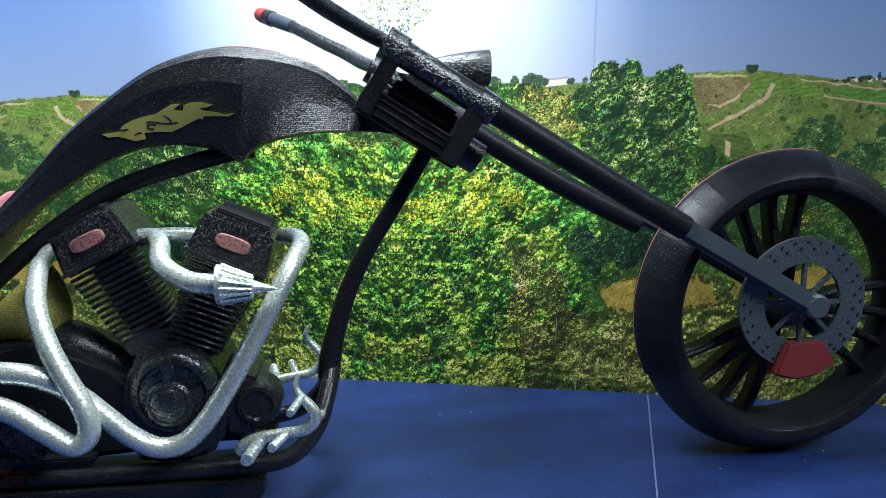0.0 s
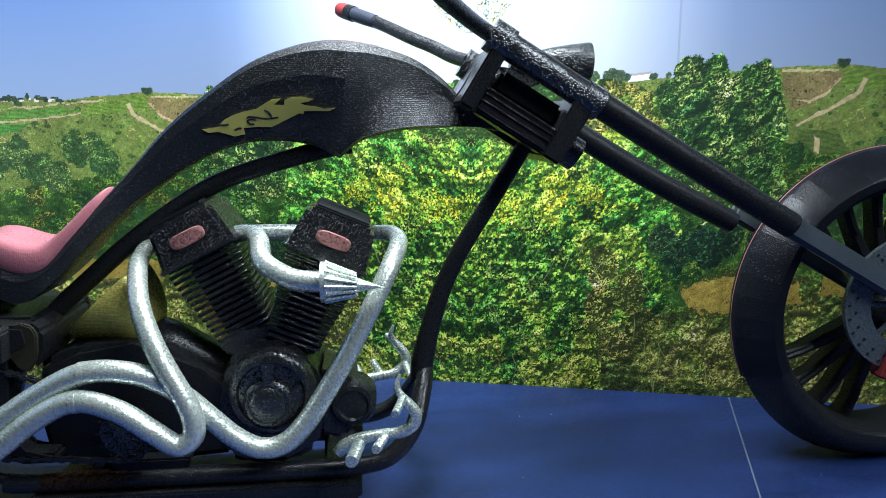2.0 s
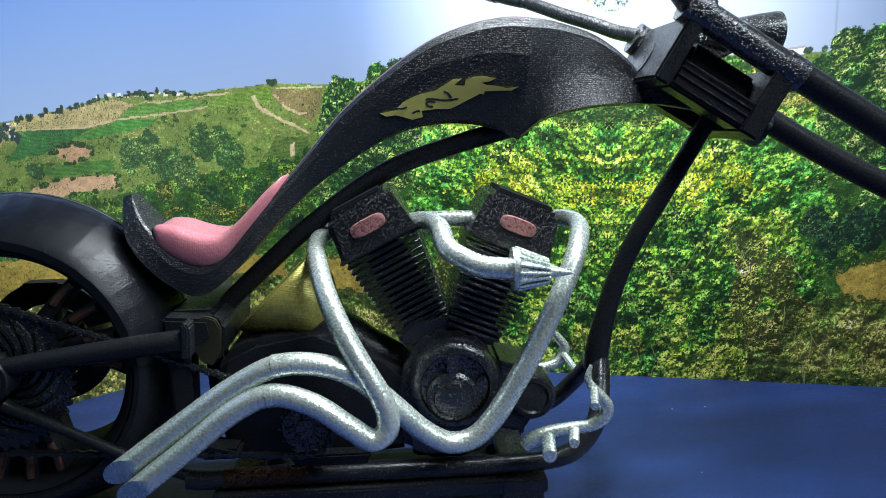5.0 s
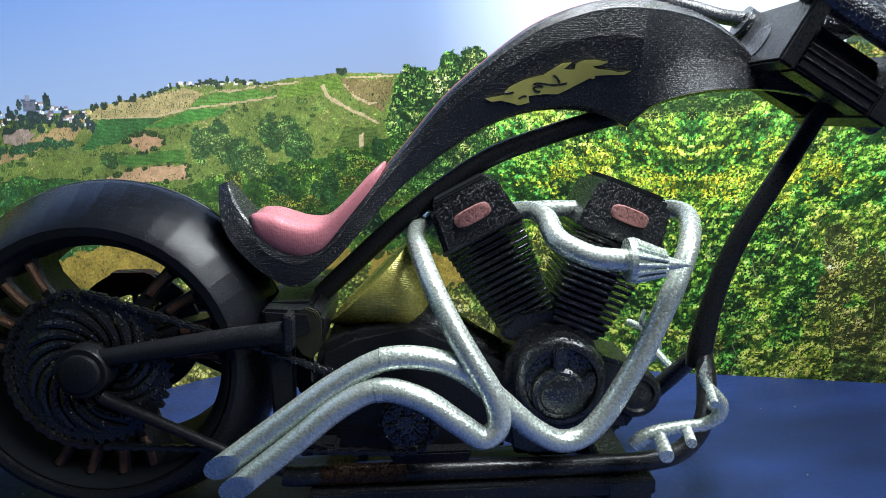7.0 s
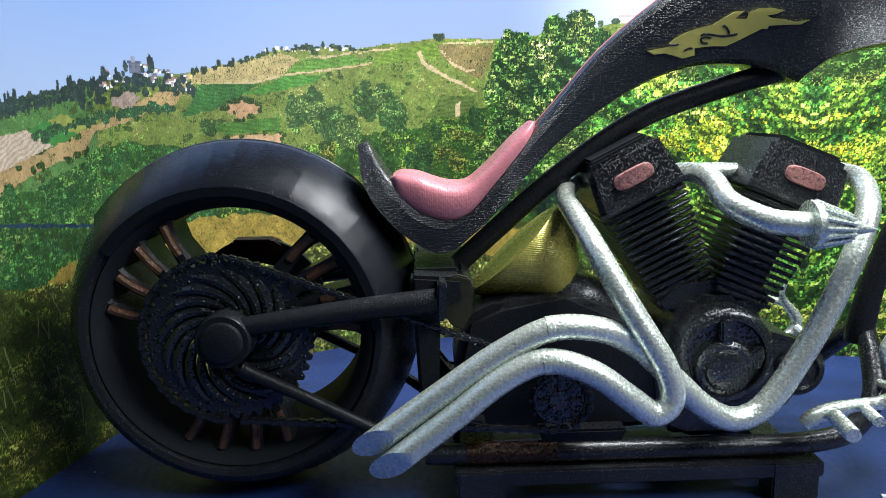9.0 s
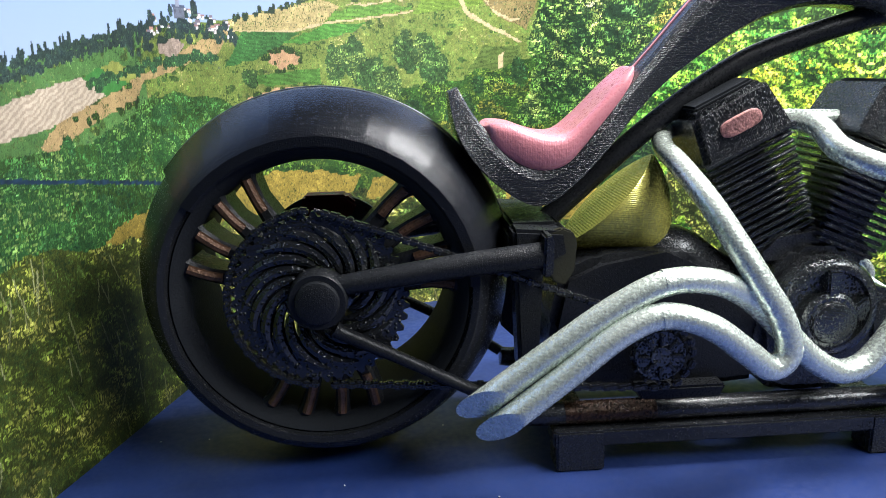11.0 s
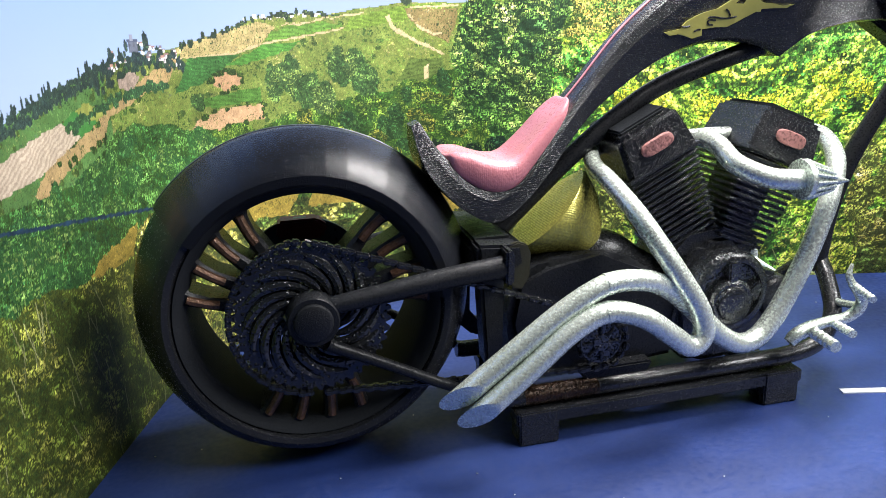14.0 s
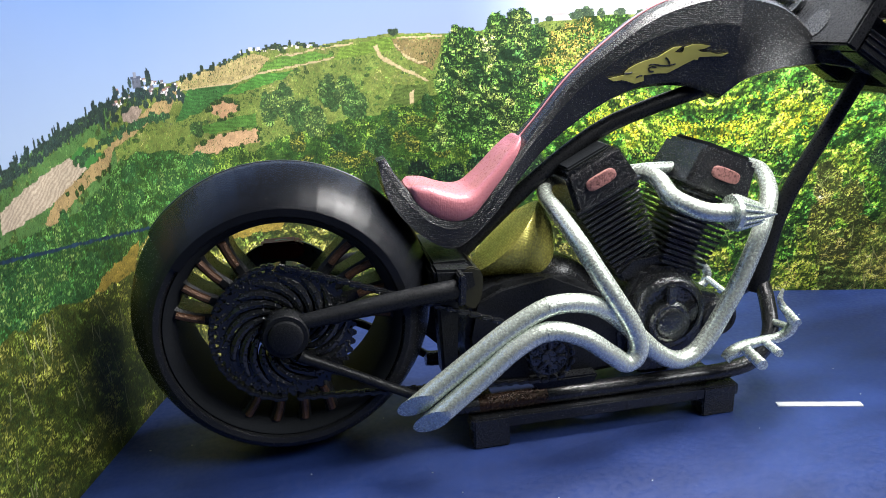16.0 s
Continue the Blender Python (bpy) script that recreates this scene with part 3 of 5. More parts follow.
def disc(name, cu, cz, v, r_out, r_in, thick, holes, material, parent, label=""):
    """A brake disc with arms and drilled dimples."""
    bm = lathe([(v, r_in), (v, r_out), (v + thick, r_out), (v + thick, r_in)], 64, (cu, cz), loop=True)
    ob = part(name, bm, material, parent, label)
    for k in range(8):
        a = 2 * math.pi * k / 8
        m = at(cu, v + thick / 2, cz, 0, -math.degrees(a), 0) @ Matrix.Translation(((r_in * 0.5 + 2) * MM, 0, 0))
        part("arm", block((r_in - 2, thick * 0.8, 1.8), m, 0.3), material, ob)
    stud = None
    for ring_r, count in ((r_out - 1.6, holes), (r_out - 4.0, holes - 4)):
        for k in range(count):
            a = 2 * math.pi * (k + 0.5 * (count % 8 == 0)) / count
            if stud is None:
                stud = part("rivet", lathe([(v - 0.35, 0), (v - 0.35, 0.45), (v + 0.2, 0.62)], 8, (0, 0)), BLACK, ob)
                o = stud
            else:
                o = twin(stud, ob, Matrix())
            o.matrix_basis = at(cu + ring_r * math.cos(a), 0, cz + ring_r * math.sin(a))
    return ob


disc("front_brake_disc", 282, 60.2, -13.6, 23.4, 14.2, 1.6, 28, GREY_ROUGH, bike, "blue-grey drilled front brake disc")
part("front_caliper", slab([(276.0, 46.6), (281.5, 45.4), (289.5, 46.8), (295.0, 38.4), (288, 34.4), (280, 33.0), (272.2, 35.0)], -16.6, -9, 0.8), RED, bike, "dull red front brake caliper")
disc("rear_brake_disc", -57.3, 48.6, 12.5, 20.0, 12.5, 1.6, 26, GREY, bike, "grey drilled rear brake disc")
part("rear_caliper", slab([(-65, 63), (-64, 68.5), (-52, 68.5), (-49, 66), (-51, 62)], 10, 17, 0.8), RED, bike, "dull red rear brake caliper")

# ---- rear drive ----
RC = (-57.3, 48.6)


def rear_sprocket():
    bm = bmesh.new()
    n = 44
    outline = []
    for k in range(n * 4):
        a = 2 * math.pi * k / (n * 4)
        outline.append((a, 21.6 if k % 4 in (0, 1) else 20.3))
    rows = [[bm.verts.new(Vector((RC[0] + r * math.cos(a), v, RC[1] + r * math.sin(a))) * MM) for v, r in ((-21.4, 15.2), (-21.4, q), (-20.2, q), (-20.2, 15.2))] for a, q in outline]
    for k in range(len(rows)):
        a, b = rows[k], rows[(k + 1) % len(rows)]
        for j in range(4):
            bm.faces.new((a[j], a[(j + 1) % 4], b[(j + 1) % 4], b[j]))
    ring = part("rear_sprocket", bm, GLINT, bike, "black toothed sprocket with swirling vanes", smooth=False)
    vane = None
    for k in range(16):
        pts = [((7.5 + 11.0 * t) * math.cos(1.25 * t), -20.9 - 0.6 * math.sin(t * math.pi), (7.5 + 11.0 * t) * math.sin(1.25 * t)) for t in np.linspace(0, 1, 7)]
        if vane is None:
            vane = part("vane", tube(pts, [0.6, 1.1, 1.4, 1.5, 1.5, 1.2, 0.7], 8, 3), GLINT, ring)
            o = vane
        else:
            o = twin(vane, ring, Matrix())
        o.matrix_basis = at(*[RC[0], 0, RC[1]], 0, k * 22.5, 0)


rear_sprocket()
for sgn in (-1, 1):
    part("axle_cap", lathe([(sgn * 29.4, 0), (sgn * 29.4, 4.2), (sgn * 29.0, 5.0), (sgn * 28.0, 5.3), (sgn * 28.0, 6.6), (sgn * 27.4, 7.0), (sgn * 21, 7.1), (sgn * 21, 0)], 40, (RC[0], RC[1] + 1.2)), BLACK_SMOOTH, bike)
    arm = part("swingarm", tube([(-57, sgn * 25, 52.4), (-50, sgn * 25, 53.2), (-40, sgn * 24.8, 54.4), (-20, sgn * 24.3, 56.6), (-3.5, sgn * 24, 57.9)], [2.2, 2.5, 2.7, 3.0, 3.3]), BLACK_SMOOTH, bike, "black swingarm tube")
    part("end_flange", slab([(-4.2, 53.4), (-1.8, 53.6), (-1.4, 62.4), (-2.4, 63.6), (-3.8, 63.4)], sgn * 24 - 3.6, sgn * 24 + 3.6, 0.5), BLACK, arm)
    part("lower_strut", tube([(-54, sgn * 24.6, 42), (-51.5, sgn * 24.5, 40.4), (-36, sgn * 24.3, 32.2), (-21, sgn * 24, 24), (-8, sgn * 20, 16)], [2.0, 1.8, 1.6, 1.6, 1.6], 12), BLACK_SMOOTH, bike)
part("rear_upright", merged(slab([(-10.5, 64), (2.5, 63), (3.5, 57), (-4, 55.5), (-5, 30), (-1, 24.5), (8, 24), (8, 21), (-3, 21), (-9, 27)], -22, -14, 0.9), slab([(-10.5, 64), (2.5, 63), (3.5, 57), (-4, 55.5), (-5, 30), (-1, 24.5), (8, 24), (8, 21), (-3, 21), (-9, 27)], 14, 22, 0.9), block((12, 30, 5), at(-4, 0, 61.5), 0.8)), BLACK_SMOOTH, bike, "black upright bracket behind the gearbox")

JOINT = [(-3.4, 60.5), (-1.0, 63.0), (1.6, 63.8), (4.2, 62.8), (5.4, 60.2), (4.8, 53), (2.4, 49.2), (-0.4, 50.4), (-3.0, 54.6)]
for sgn in (-1, 1):
    part("frame_joint", slab(JOINT, sgn * 20.4 - 0.9, sgn * 20.4 + 0.9, 0.4), OLIVE, bike, "dull olive-gold rounded frame joint plate")
part("joint_block", slab([(-3, 60), (2, 63.8), (5.8, 60.6), (5.4, 53), (2.8, 49), (-2.4, 54.6)], -19, 19, 1.2), BLACK_SMOOTH, bike)
part("joint_bar", block((9, 40, 8), at(-6.5, 0, 58.5), 1.2), BLACK_SMOOTH, bike)
SC = (27.2, 29.5)


def chain():
    link_path = []
    r1, r2 = 22.0, 8.4
    link_path += [(RC[0] + (SC[0] - RC[0]) * t, RC[1] + r1 + (SC[1] + r2 - RC[1] - r1) * t + 0.0) for t in np.linspace(0.03, 0.98, 44)]
    link_path += [(SC[0] + r2 * math.cos(a), SC[1] + r2 * math.sin(a)) for a in np.linspace(1.2, -1.75, 9)]
    link_path += [(SC[0] + (RC[0] - SC[0]) * t, SC[1] - r2 + (RC[1] - r1 - SC[1] + r2) * t) for t in np.linspace(0.05, 0.97, 42)]
    link_path += [(RC[0] + r1 * math.cos(a), RC[1] + r1 * math.sin(a)) for a in np.linspace(-1.7, -4.6, 32)]
    base = part("chain", tube([(RC[0] + (SC[0] - RC[0]) * t, -21.5, RC[1] + r1 + (SC[1] + r2 - RC[1] - r1) * t) for t in (0, 0.5, 1)], 0.5, 6), BLACK, bike, "black roller chain")
    link = None
    for i, (u, z) in enumerate(link_path):
        u2, z2 = link_path[(i + 1) % len(link_path)]
        ang = math.degrees(math.atan2(z2 - z, u2 - u))
        if link is None:
            link = part("link", block((2.5, 2.4, 1.7), None, 0.45), GLINT, base)
            o = link
        else:
            o = twin(link, base, Matrix())
        o.matrix_basis = at(u, -21.6 + (0.35 if i % 2 else -0.35), z, 0, -ang, 0)


chain()
drive = part("drive_sprocket", lathe([(-22.4, 0), (-22.4, 2.6), (-21.8, 2.8), (-21.8, 6.6), (-20.4, 7.4), (-20.4, 0)], 40, SC), STIPPLE, bike, "small black drive sprocket")
for k in range(12):
    part("tooth", block((0.9, 1.6, 0.8), at(SC[0], -21.2, SC[1], 0, k * 30, 0) @ Matrix.Translation((7.3 * MM, 0, 0)), 0.15), BLACK, drive)
for k in range(8):
    part("web", block((3.2, 0.8, 0.8), at(SC[0], -22.2, SC[1], 0, k * 45, 0) @ Matrix.Translation((4.4 * MM, 0, 0)), 0.2), BLACK, drive)

# ---- engine ----
part("gearbox", merged(slab([(3, 19), (0, 36), (3, 50), (13, 54.5), (30, 55), (38, 54), (50, 46), (58, 42), (58, 18), (30, 16)], -15, 15, 2.4), slab([(24, 15.5), (22, 20), (46, 20), (44, 15.5)], -20, -10, 0.6)), BLACK_SMOOTH, bike, "black gearbox block under the oil tank")
part("intake_cone", tube([(24, -2, 47), (34, -2, 51), (46, -2, 46), (54, -2, 42)], [5, 8.5, 6.5, 5.5], 20), BLACK, bike)
part("crankcase", merged(slab([(56, 18), (54, 34), (57, 48), (64, 55), (76, 55), (83, 48), (87, 36), (84, 20), (76, 15.5), (62, 15.5)], -18, 18, 2.4), slab([(84, 22), (84, 44), (96, 40), (97, 27), (92, 20)], -12, 12, 1.6)), BLACK, bike, "black crankcase")
cover = part("timing_cover", lathe([(-16, 13.4), (-20.0, 13.4), (-21.6, 12.6), (-22.2, 11.4), (-22.2, 10.2), (-21.0, 9.6), (-21.0, 8.6), (-20.8, 0)], 56, (70.8, 39.8)), STIPPLE, bike, "round stepped black engine cover")
part("boss", lathe([(-20.4, 7.8), (-23.0, 7.6), (-23.8, 6.6), (-23.8, 5.6), (-24.8, 5.2), (-25.2, 4.4), (-25.2, 0)], 40, (70.0, 37.2)), STIPPLE, cover, "speckled raised boss")
part("key", merged(slab([(68.6, 43.5), (71.6, 43.5), (72.4, 50.6), (68.4, 50.6)], -23.6, -19.5, 0.5), slab([(76, 41), (79.4, 43.6), (80.6, 40.6), (79, 36.6), (76.4, 38)], -23.4, -19.5, 0.5)), STIPPLE, cover)
part("front_cover", lathe([(-13, 0), (-13, 4.4), (-13.8, 5.0), (-13.5, 6.4), (-12, 7.4), (-2, 7.6), (-2, 0)], 32, (95, 32)), HEAD, bike)


def frustum(w0, d0, w1, d1, z0, z1, bevel):
    bm = bmesh.new()
    v = [bm.verts.new((x * MM, y * MM, z * MM)) for w, d, z in ((w0, d0, z0), (w1, d1, z1)) for x, y in ((-w / 2, -d / 2), (w / 2, -d / 2), (w / 2, d / 2), (-w / 2, d / 2))]
    for f in ((3, 2, 1, 0), (4, 5, 6, 7), (0, 1, 5, 4), (1, 2, 6, 5), (2, 3, 7, 6), (3, 0, 4, 7)):
        bm.faces.new([v[i] for i in f])
    bmesh.ops.bevel(bm, geom=bm.edges[:], offset=bevel * MM, segments=2, affect="EDGES", clamp_overlap=True)
    return bm


def rounded_plate(w, d, h, m):
    """A cooling fin: a flat plate with a fully rounded rim."""
    bm = bmesh.new()
    bmesh.ops.create_cube(bm, size=1.0, matrix=Matrix.Diagonal((w * MM, d * MM, h * MM, 1)))
    bmesh.ops.bevel(bm, geom=bm.edges[:], offset=h * 0.47 * MM, segments=3, affect="EDGES", clamp_overlap=True)
    bmesh.ops.transform(bm, matrix=m, verts=bm.verts[:])
    return bm


def cylinder(name, base_u, base_z, lean, top, w_low, w_top, n_fins, shift=0):
    """A finned cylinder with its head; lean in degrees to the back, top: height of the head's foot."""
    cyl = part(name, block((12.5, 17, top), Matrix.Translation((0, 0, top * 0.5 * MM)), 1.5), BLACK, bike, "finned black cylinder")
    cyl.matrix_basis = at(base_u, shift, base_z, 0, -lean, 0)
    for k in range(n_fins):
        f = k / (n_fins - 1)
        part("fin", rounded_plate(16.8 + (w_low - 17.4) * f, 26.0, 1.15, at(0, 0, 1.0 + (top - 2.2) * f)), FIN, cyl)
    head = part("rocker_cover", frustum(w_low, 29, w_top, 26.5, top, top + 14.6, 1.5), HEAD, cyl, "grained black rocker cover")
    part("cap", block((w_top - 4, 22, 1.6), at(0, 0, top + 15.0), 0.6), RIM, cyl)
    part("gasket", block((w_low + 0.6, 29.4, 1.2), at(0, 0, top + 1.2), 0.3), BLACK, cyl)
    rings = []
    for v, g in ((-13.6, 1.0), (-14.5, 1.0), (-14.75, 0.9)):
        rings.append([(5.4 * g * math.copysign(abs(math.cos(a)) ** 0.55, math.cos(a)), v, top + 7.6 + 2.2 * g * math.copysign(abs(math.sin(a)) ** 0.7, math.sin(a))) for a in np.linspace(0, 2 * math.pi, 32, endpoint=False)])
    part("badge", skin(rings), BADGE, cyl, "worn brick-red oval badge with rubbed paint")
    return cyl


cylinder("rear_cylinder", 64.2, 53.2, 26.5, 30.0, 24.4, 20.2, 15)
cylinder("front_cylinder", 76.8, 53.2, -22.7, 27.6, 25.5, 21.5, 14, -3)
part("cylinder_base", slab([(56, 50), (54.5, 53.5), (60, 58.5), (70, 58.5), (80, 58.5), (86, 53), (84.5, 49)], -13.5, 13.5, 1.2), BLACK, bike)

rear_pipe = part("exhaust_pipe", slash(tube([(35.5, 4, 83.5), (32.2, -2, 81.8), (31.6, -7, 79.6), (32.3, -13.0, 77.6), (35.6, -24.8, 70.0), (40.2, -31.4, 60.8), (45.2, -34.6, 52.0), (49.6, -36.2, 44.4), (51.6, -37, 38.6), (51.0, -37.5, 34.2), (47.0, -38, 32.4), (41.0, -38.5, 36.8), (32.0, -38.5, 43.4), (21.4, -38, 46.3), (11.4, -38, 42.3), (-1.0, -38.5, 32.9), (-16.2, -39, 21.5), (-25, -39, 14.8)],
                                      [2.4, 2.6, 2.7, 2.8, 2.9, 3.0, 3.05, 3.1, 3.1, 3.1, 3.1, 3.1, 3.1, 3.1, 3.15, 3.15, 3.2, 3.2], 24, 8), (-16.4, -39, 21.6), (-0.36, -0.9, -0.27)), SILVER, bike, "bent silver exhaust pipe with a slash-cut end")
front_pipe = part("exhaust_pipe", slash(tube([(103, 3, 85.0), (108.2, -2, 85.2), (110.2, -8, 83.4), (107.3, -17, 77.8), (102.5, -22, 68.7), (97.2, -24.6, 58.7), (92.0, -26.4, 49.5), (86.6, -27.6, 40.8), (81.4, -28.5, 33.2), (75.4, -29.5, 27.8), (68.5, -30.4, 27.0), (61.4, -31, 31.0), (54.6, -31.2, 37.6), (48.4, -31.5, 43.8), (42.0, -32.6, 49.0), (34.0, -34, 52.6), (22.8, -35, 53.2), (10.6, -35, 47.4), (-4.0, -35.4, 37.5), (-20.6, -36, 25.8), (-30, -36, 19.0)],
                                       [2.4, 2.7, 2.9, 3.0, 3.0, 3.0, 3.05, 3.05, 3.1, 3.1, 3.1, 3.1, 3.1, 3.1, 3.1, 3.1, 3.1, 3.1, 3.15, 3.2, 3.2], 24, 8), (-20.6, -36, 26.0), (-0.36, -0.9, -0.27)), SILVER, bike, "long bent silver exhaust pipe with a slash-cut end")
part("clamp_ring", tube([(20.4, -38, 46.1), (21.2, -38, 46.25), (22.0, -38, 46.35)], 3.2, 24, 1), SILVER, rear_pipe)
part("clamp_ring", tube([(21.8, -35, 53.1), (22.6, -35, 53.2), (23.4, -34.9, 53.25)], 3.2, 24, 1), SILVER, front_pipe)
intake = part("intake_pipe", tube([(58, -4, 86), (64.5, -7, 86.8), (68, -13, 85.2), (70.0, -20, 80.3), (77.7, -25, 76.4), (84, -27, 75.6), (88.6, -27, 75.4)], [2.6, 2.7, 3.0, 3.1, 3.1, 3.1, 3.1], 20), SILVER, bike, "curved silver intake pipe")
part("flange", tube([(60, -3, 86.3), (70, -3, 86.6), (80, -3, 86.2), (86, -3, 85.4)], 2.4, 14), SILVER, intake)


def air_filter():
    rings = []
    for u, r in ((86.8, 3.2), (86.9, 5.9), (88.6, 6.1), (88.9, 5.4), (96.4, 2.9), (97.2, 2.9), (97.4, 2.1), (104.0, 0.25)):
        rings.append([(u, -27 + r * math.cos(a), 75.3 - (u - 88) * 0.11 + r * math.sin(a)) for a in np.linspace(0, 2 * math.pi, 28, endpoint=False)])
    filt = part("air_filter", skin(rings), SILVER, bike, "silver ribbed cone air filter with a pointed tip")
    for k in range(16):
        a = 2 * math.pi * k / 16
        c, s = math.cos(a), math.sin(a)
        part("rib", tube([(88.2, -27 + 5.9 * c, 75.3 + 5.9 * s), (92.5, -27 + 4.6 * c, 74.8 + 4.6 * s), (97, -27 + 3.2 * c, 74.3 + 3.2 * s)], 0.5, 6, 1), SILVER, filt)


air_filter()


def oil_tank():
    rings = []
    long_d, out_d = Vector((0.72, 0, 0.69)), Vector((0.69, 0, -0.72))
    for depth, half_l, half_w, shift in ((0, 17.6, 11.5, 0), (0.7, 17.9, 11.8, 0.2), (5, 16.0, 11.4, 1.2), (10, 13.0, 10.4, 2.4), (15, 9.6, 9.0, 2.6), (18.5, 6.0, 6.5, 2.0)):
        c = Vector((17.5, 0, 66.0)) + out_d * depth + long_d * shift
        rings.append([c + long_d * half_l * math.cos(a) + Vector((0, half_w * math.copysign(abs(math.sin(a)) ** 1.6, math.sin(a)), 0)) for a in np.linspace(0, 2 * math.pi, 48, endpoint=False)])
    part("oil_tank", skin(rings), GOLD, bike, "brushed gold horn-shaped oil tank with a slanting flat face")


oil_tank()

# ---- foot controls ----
def coil_peg(a, b, r, turns, parent):
    """A threaded peg from a to b."""
    n = turns * 4
    pts = [tuple(a[i] + (b[i] - a[i]) * k / n for i in range(3)) for k in range(n + 1)]
    part("peg", tube(pts, [r if k % 4 in (1, 2) else r * 0.6 for k in range(n)] + [r * 0.9], 14, 1), SILVER, parent)


for sgn in (-1, 1):
    arm = [(90.4, 25.4, 22.0), (92.6, 25.4, 24.0), (97, 25.4, 26.0), (104, 25.6, 27.4), (109.6, 26.4, 28.2), (113.2, 27.2, 30.8), (114.0, 27.5, 34.2), (112.0, 27.5, 37.4), (109.6, 27.4, 40.2), (108.4, 27.0, 43.0), (109.4, 26.7, 46.6)]
    ctl = part("foot_control", merged(tube([(u, sgn * v, z) for u, v, z in arm], [1.9, 2.3, 2.1, 1.7, 1.8, 1.9, 1.8, 1.6, 1.3, 1.0, 0.45], 12, 5),
                                      tube([(113.4, sgn * 27, 32), (115.0, sgn * 20, 30), (116, sgn * 13, 28.5)], 1.3, 8, 4)), SILVER, bike, "silver foot control arm with threaded pegs")
    coil_peg((97.2, sgn * 25.4, 25.6), (94.8, sgn * 40, 26.0), 2.0, 6, ctl)
    coil_peg((105, sgn * 25.6, 27.2), (101.8, sgn * 38.4, 28.6), 1.45, 6, ctl)
    coil_peg((110.2, sgn * 27.4, 39.6), (107.4, sgn * 38.5, 39.0), 1.25, 6, ctl)

# ---- stand ----
stand = new("display_stand")
stand.matrix_world = bike.matrix_world.copy()
tagged(stand, "low black plastic cradle stand on two feet under the frame", "stand")
part("top_bar", merged(block((98, 8, 4.4), at(48.5, -20.5, 8.9), 0.5), block((98, 8, 4.4), at(48.5, 20.5, 8.9), 0.5)), RAIL, stand)
for u in (6.5, 90):
    part("foot", merged(block((12.5, 8.4, 11), at(u, -20.6, 5.5), 0.5), block((12.5, 8.4, 11), at(u, 20.6, 5.5), 0.5), block((9, 40, 4.4), at(u, 0, 8.6), 0.4)), BLACK, stand)


def road_dash(m0, m1):
    n0, n1 = 0.0262, 0.0291
    bm = bmesh.new()
    corners = [bm.verts.new((*(m * E1 + n * E2), z)) for z in (0.0, 0.0004) for m, n in ((m0, n0), (m1, n0), (m1, n1), (m0, n1))]
    for f in ((3, 2, 1, 0), (4, 5, 6, 7), (0, 1, 5, 4), (1, 2, 6, 5), (2, 3, 7, 6), (3, 0, 4, 7)):
        bm.faces.new([corners[i] for i in f])
    ob = new("road_dash", mesh_of("road_dash", bm, WHITE_TAPE, False))
    tagged(ob, "white painted lane dash on the blue sheet", "road marking", "lane dashes")


for m0 in (0.026, 0.1075):
    road_dash(m0, m0 + 0.030)


def sheet_seam():
    a, b = Vector((0.2635, 0.0480, 0)), Vector((0.196, -0.078, 0))
    side = Vector(((b - a).y, -(b - a).x, 0)).normalized() * 0.0003
    bm = bmesh.new()
    v = [bm.verts.new(p + s + Vector((0, 0, z))) for z in (0.0, 0.0002) for p, s in ((a, side), (b, side), (b, -side), (a, -side))]
    for f in ((3, 2, 1, 0), (4, 5, 6, 7), (0, 1, 5, 4), (1, 2, 6, 5), (2, 3, 7, 6), (3, 0, 4, 7)):
        bm.faces.new([v[i] for i in f])
    tagged(new("trim", mesh_of("trim", bm, SEAM, False)), "thin pale seam across the blue sheet", "seam", kind="structure")


SEAM = mat("pale_seam", (0.15, 0.19, 0.30), 0.6)
sheet_seam()


def dust():
    """Tiny white crumbs scattered on the sheet."""
    r = random.Random(3)
    bm = bmesh.new()
    for k in range(34):
        x, y = r.uniform(-0.12, 0.30), r.uniform(-0.09, 0.06)
        m = Matrix.Translation((x, y, 0.0002)) @ Matrix.Rotation(r.uniform(0, 6), 4, "Z") @ Matrix.Diagonal((r.uniform(0.15, 0.5) * MM, r.uniform(0.12, 0.25) * MM, 0.2 * MM, 1))
        bmesh.ops.create_icosphere(bm, subdivisions=1, radius=1.0, matrix=m)
    tagged(new("dust", mesh_of("dust", bm, WHITE_TAPE)), "tiny white crumbs scattered on the blue sheet", "dust", kind="stuff")


dust()

# ---- the printed landscape: a mirrored photograph on the bent sheet ----
AXIS = 120.5  # mm along the sheet where the photograph is mirrored
CELL = 0.30
SHADE = np.array((0.72, 1.0, 1.35))
rng = np.random.default_rng(7)


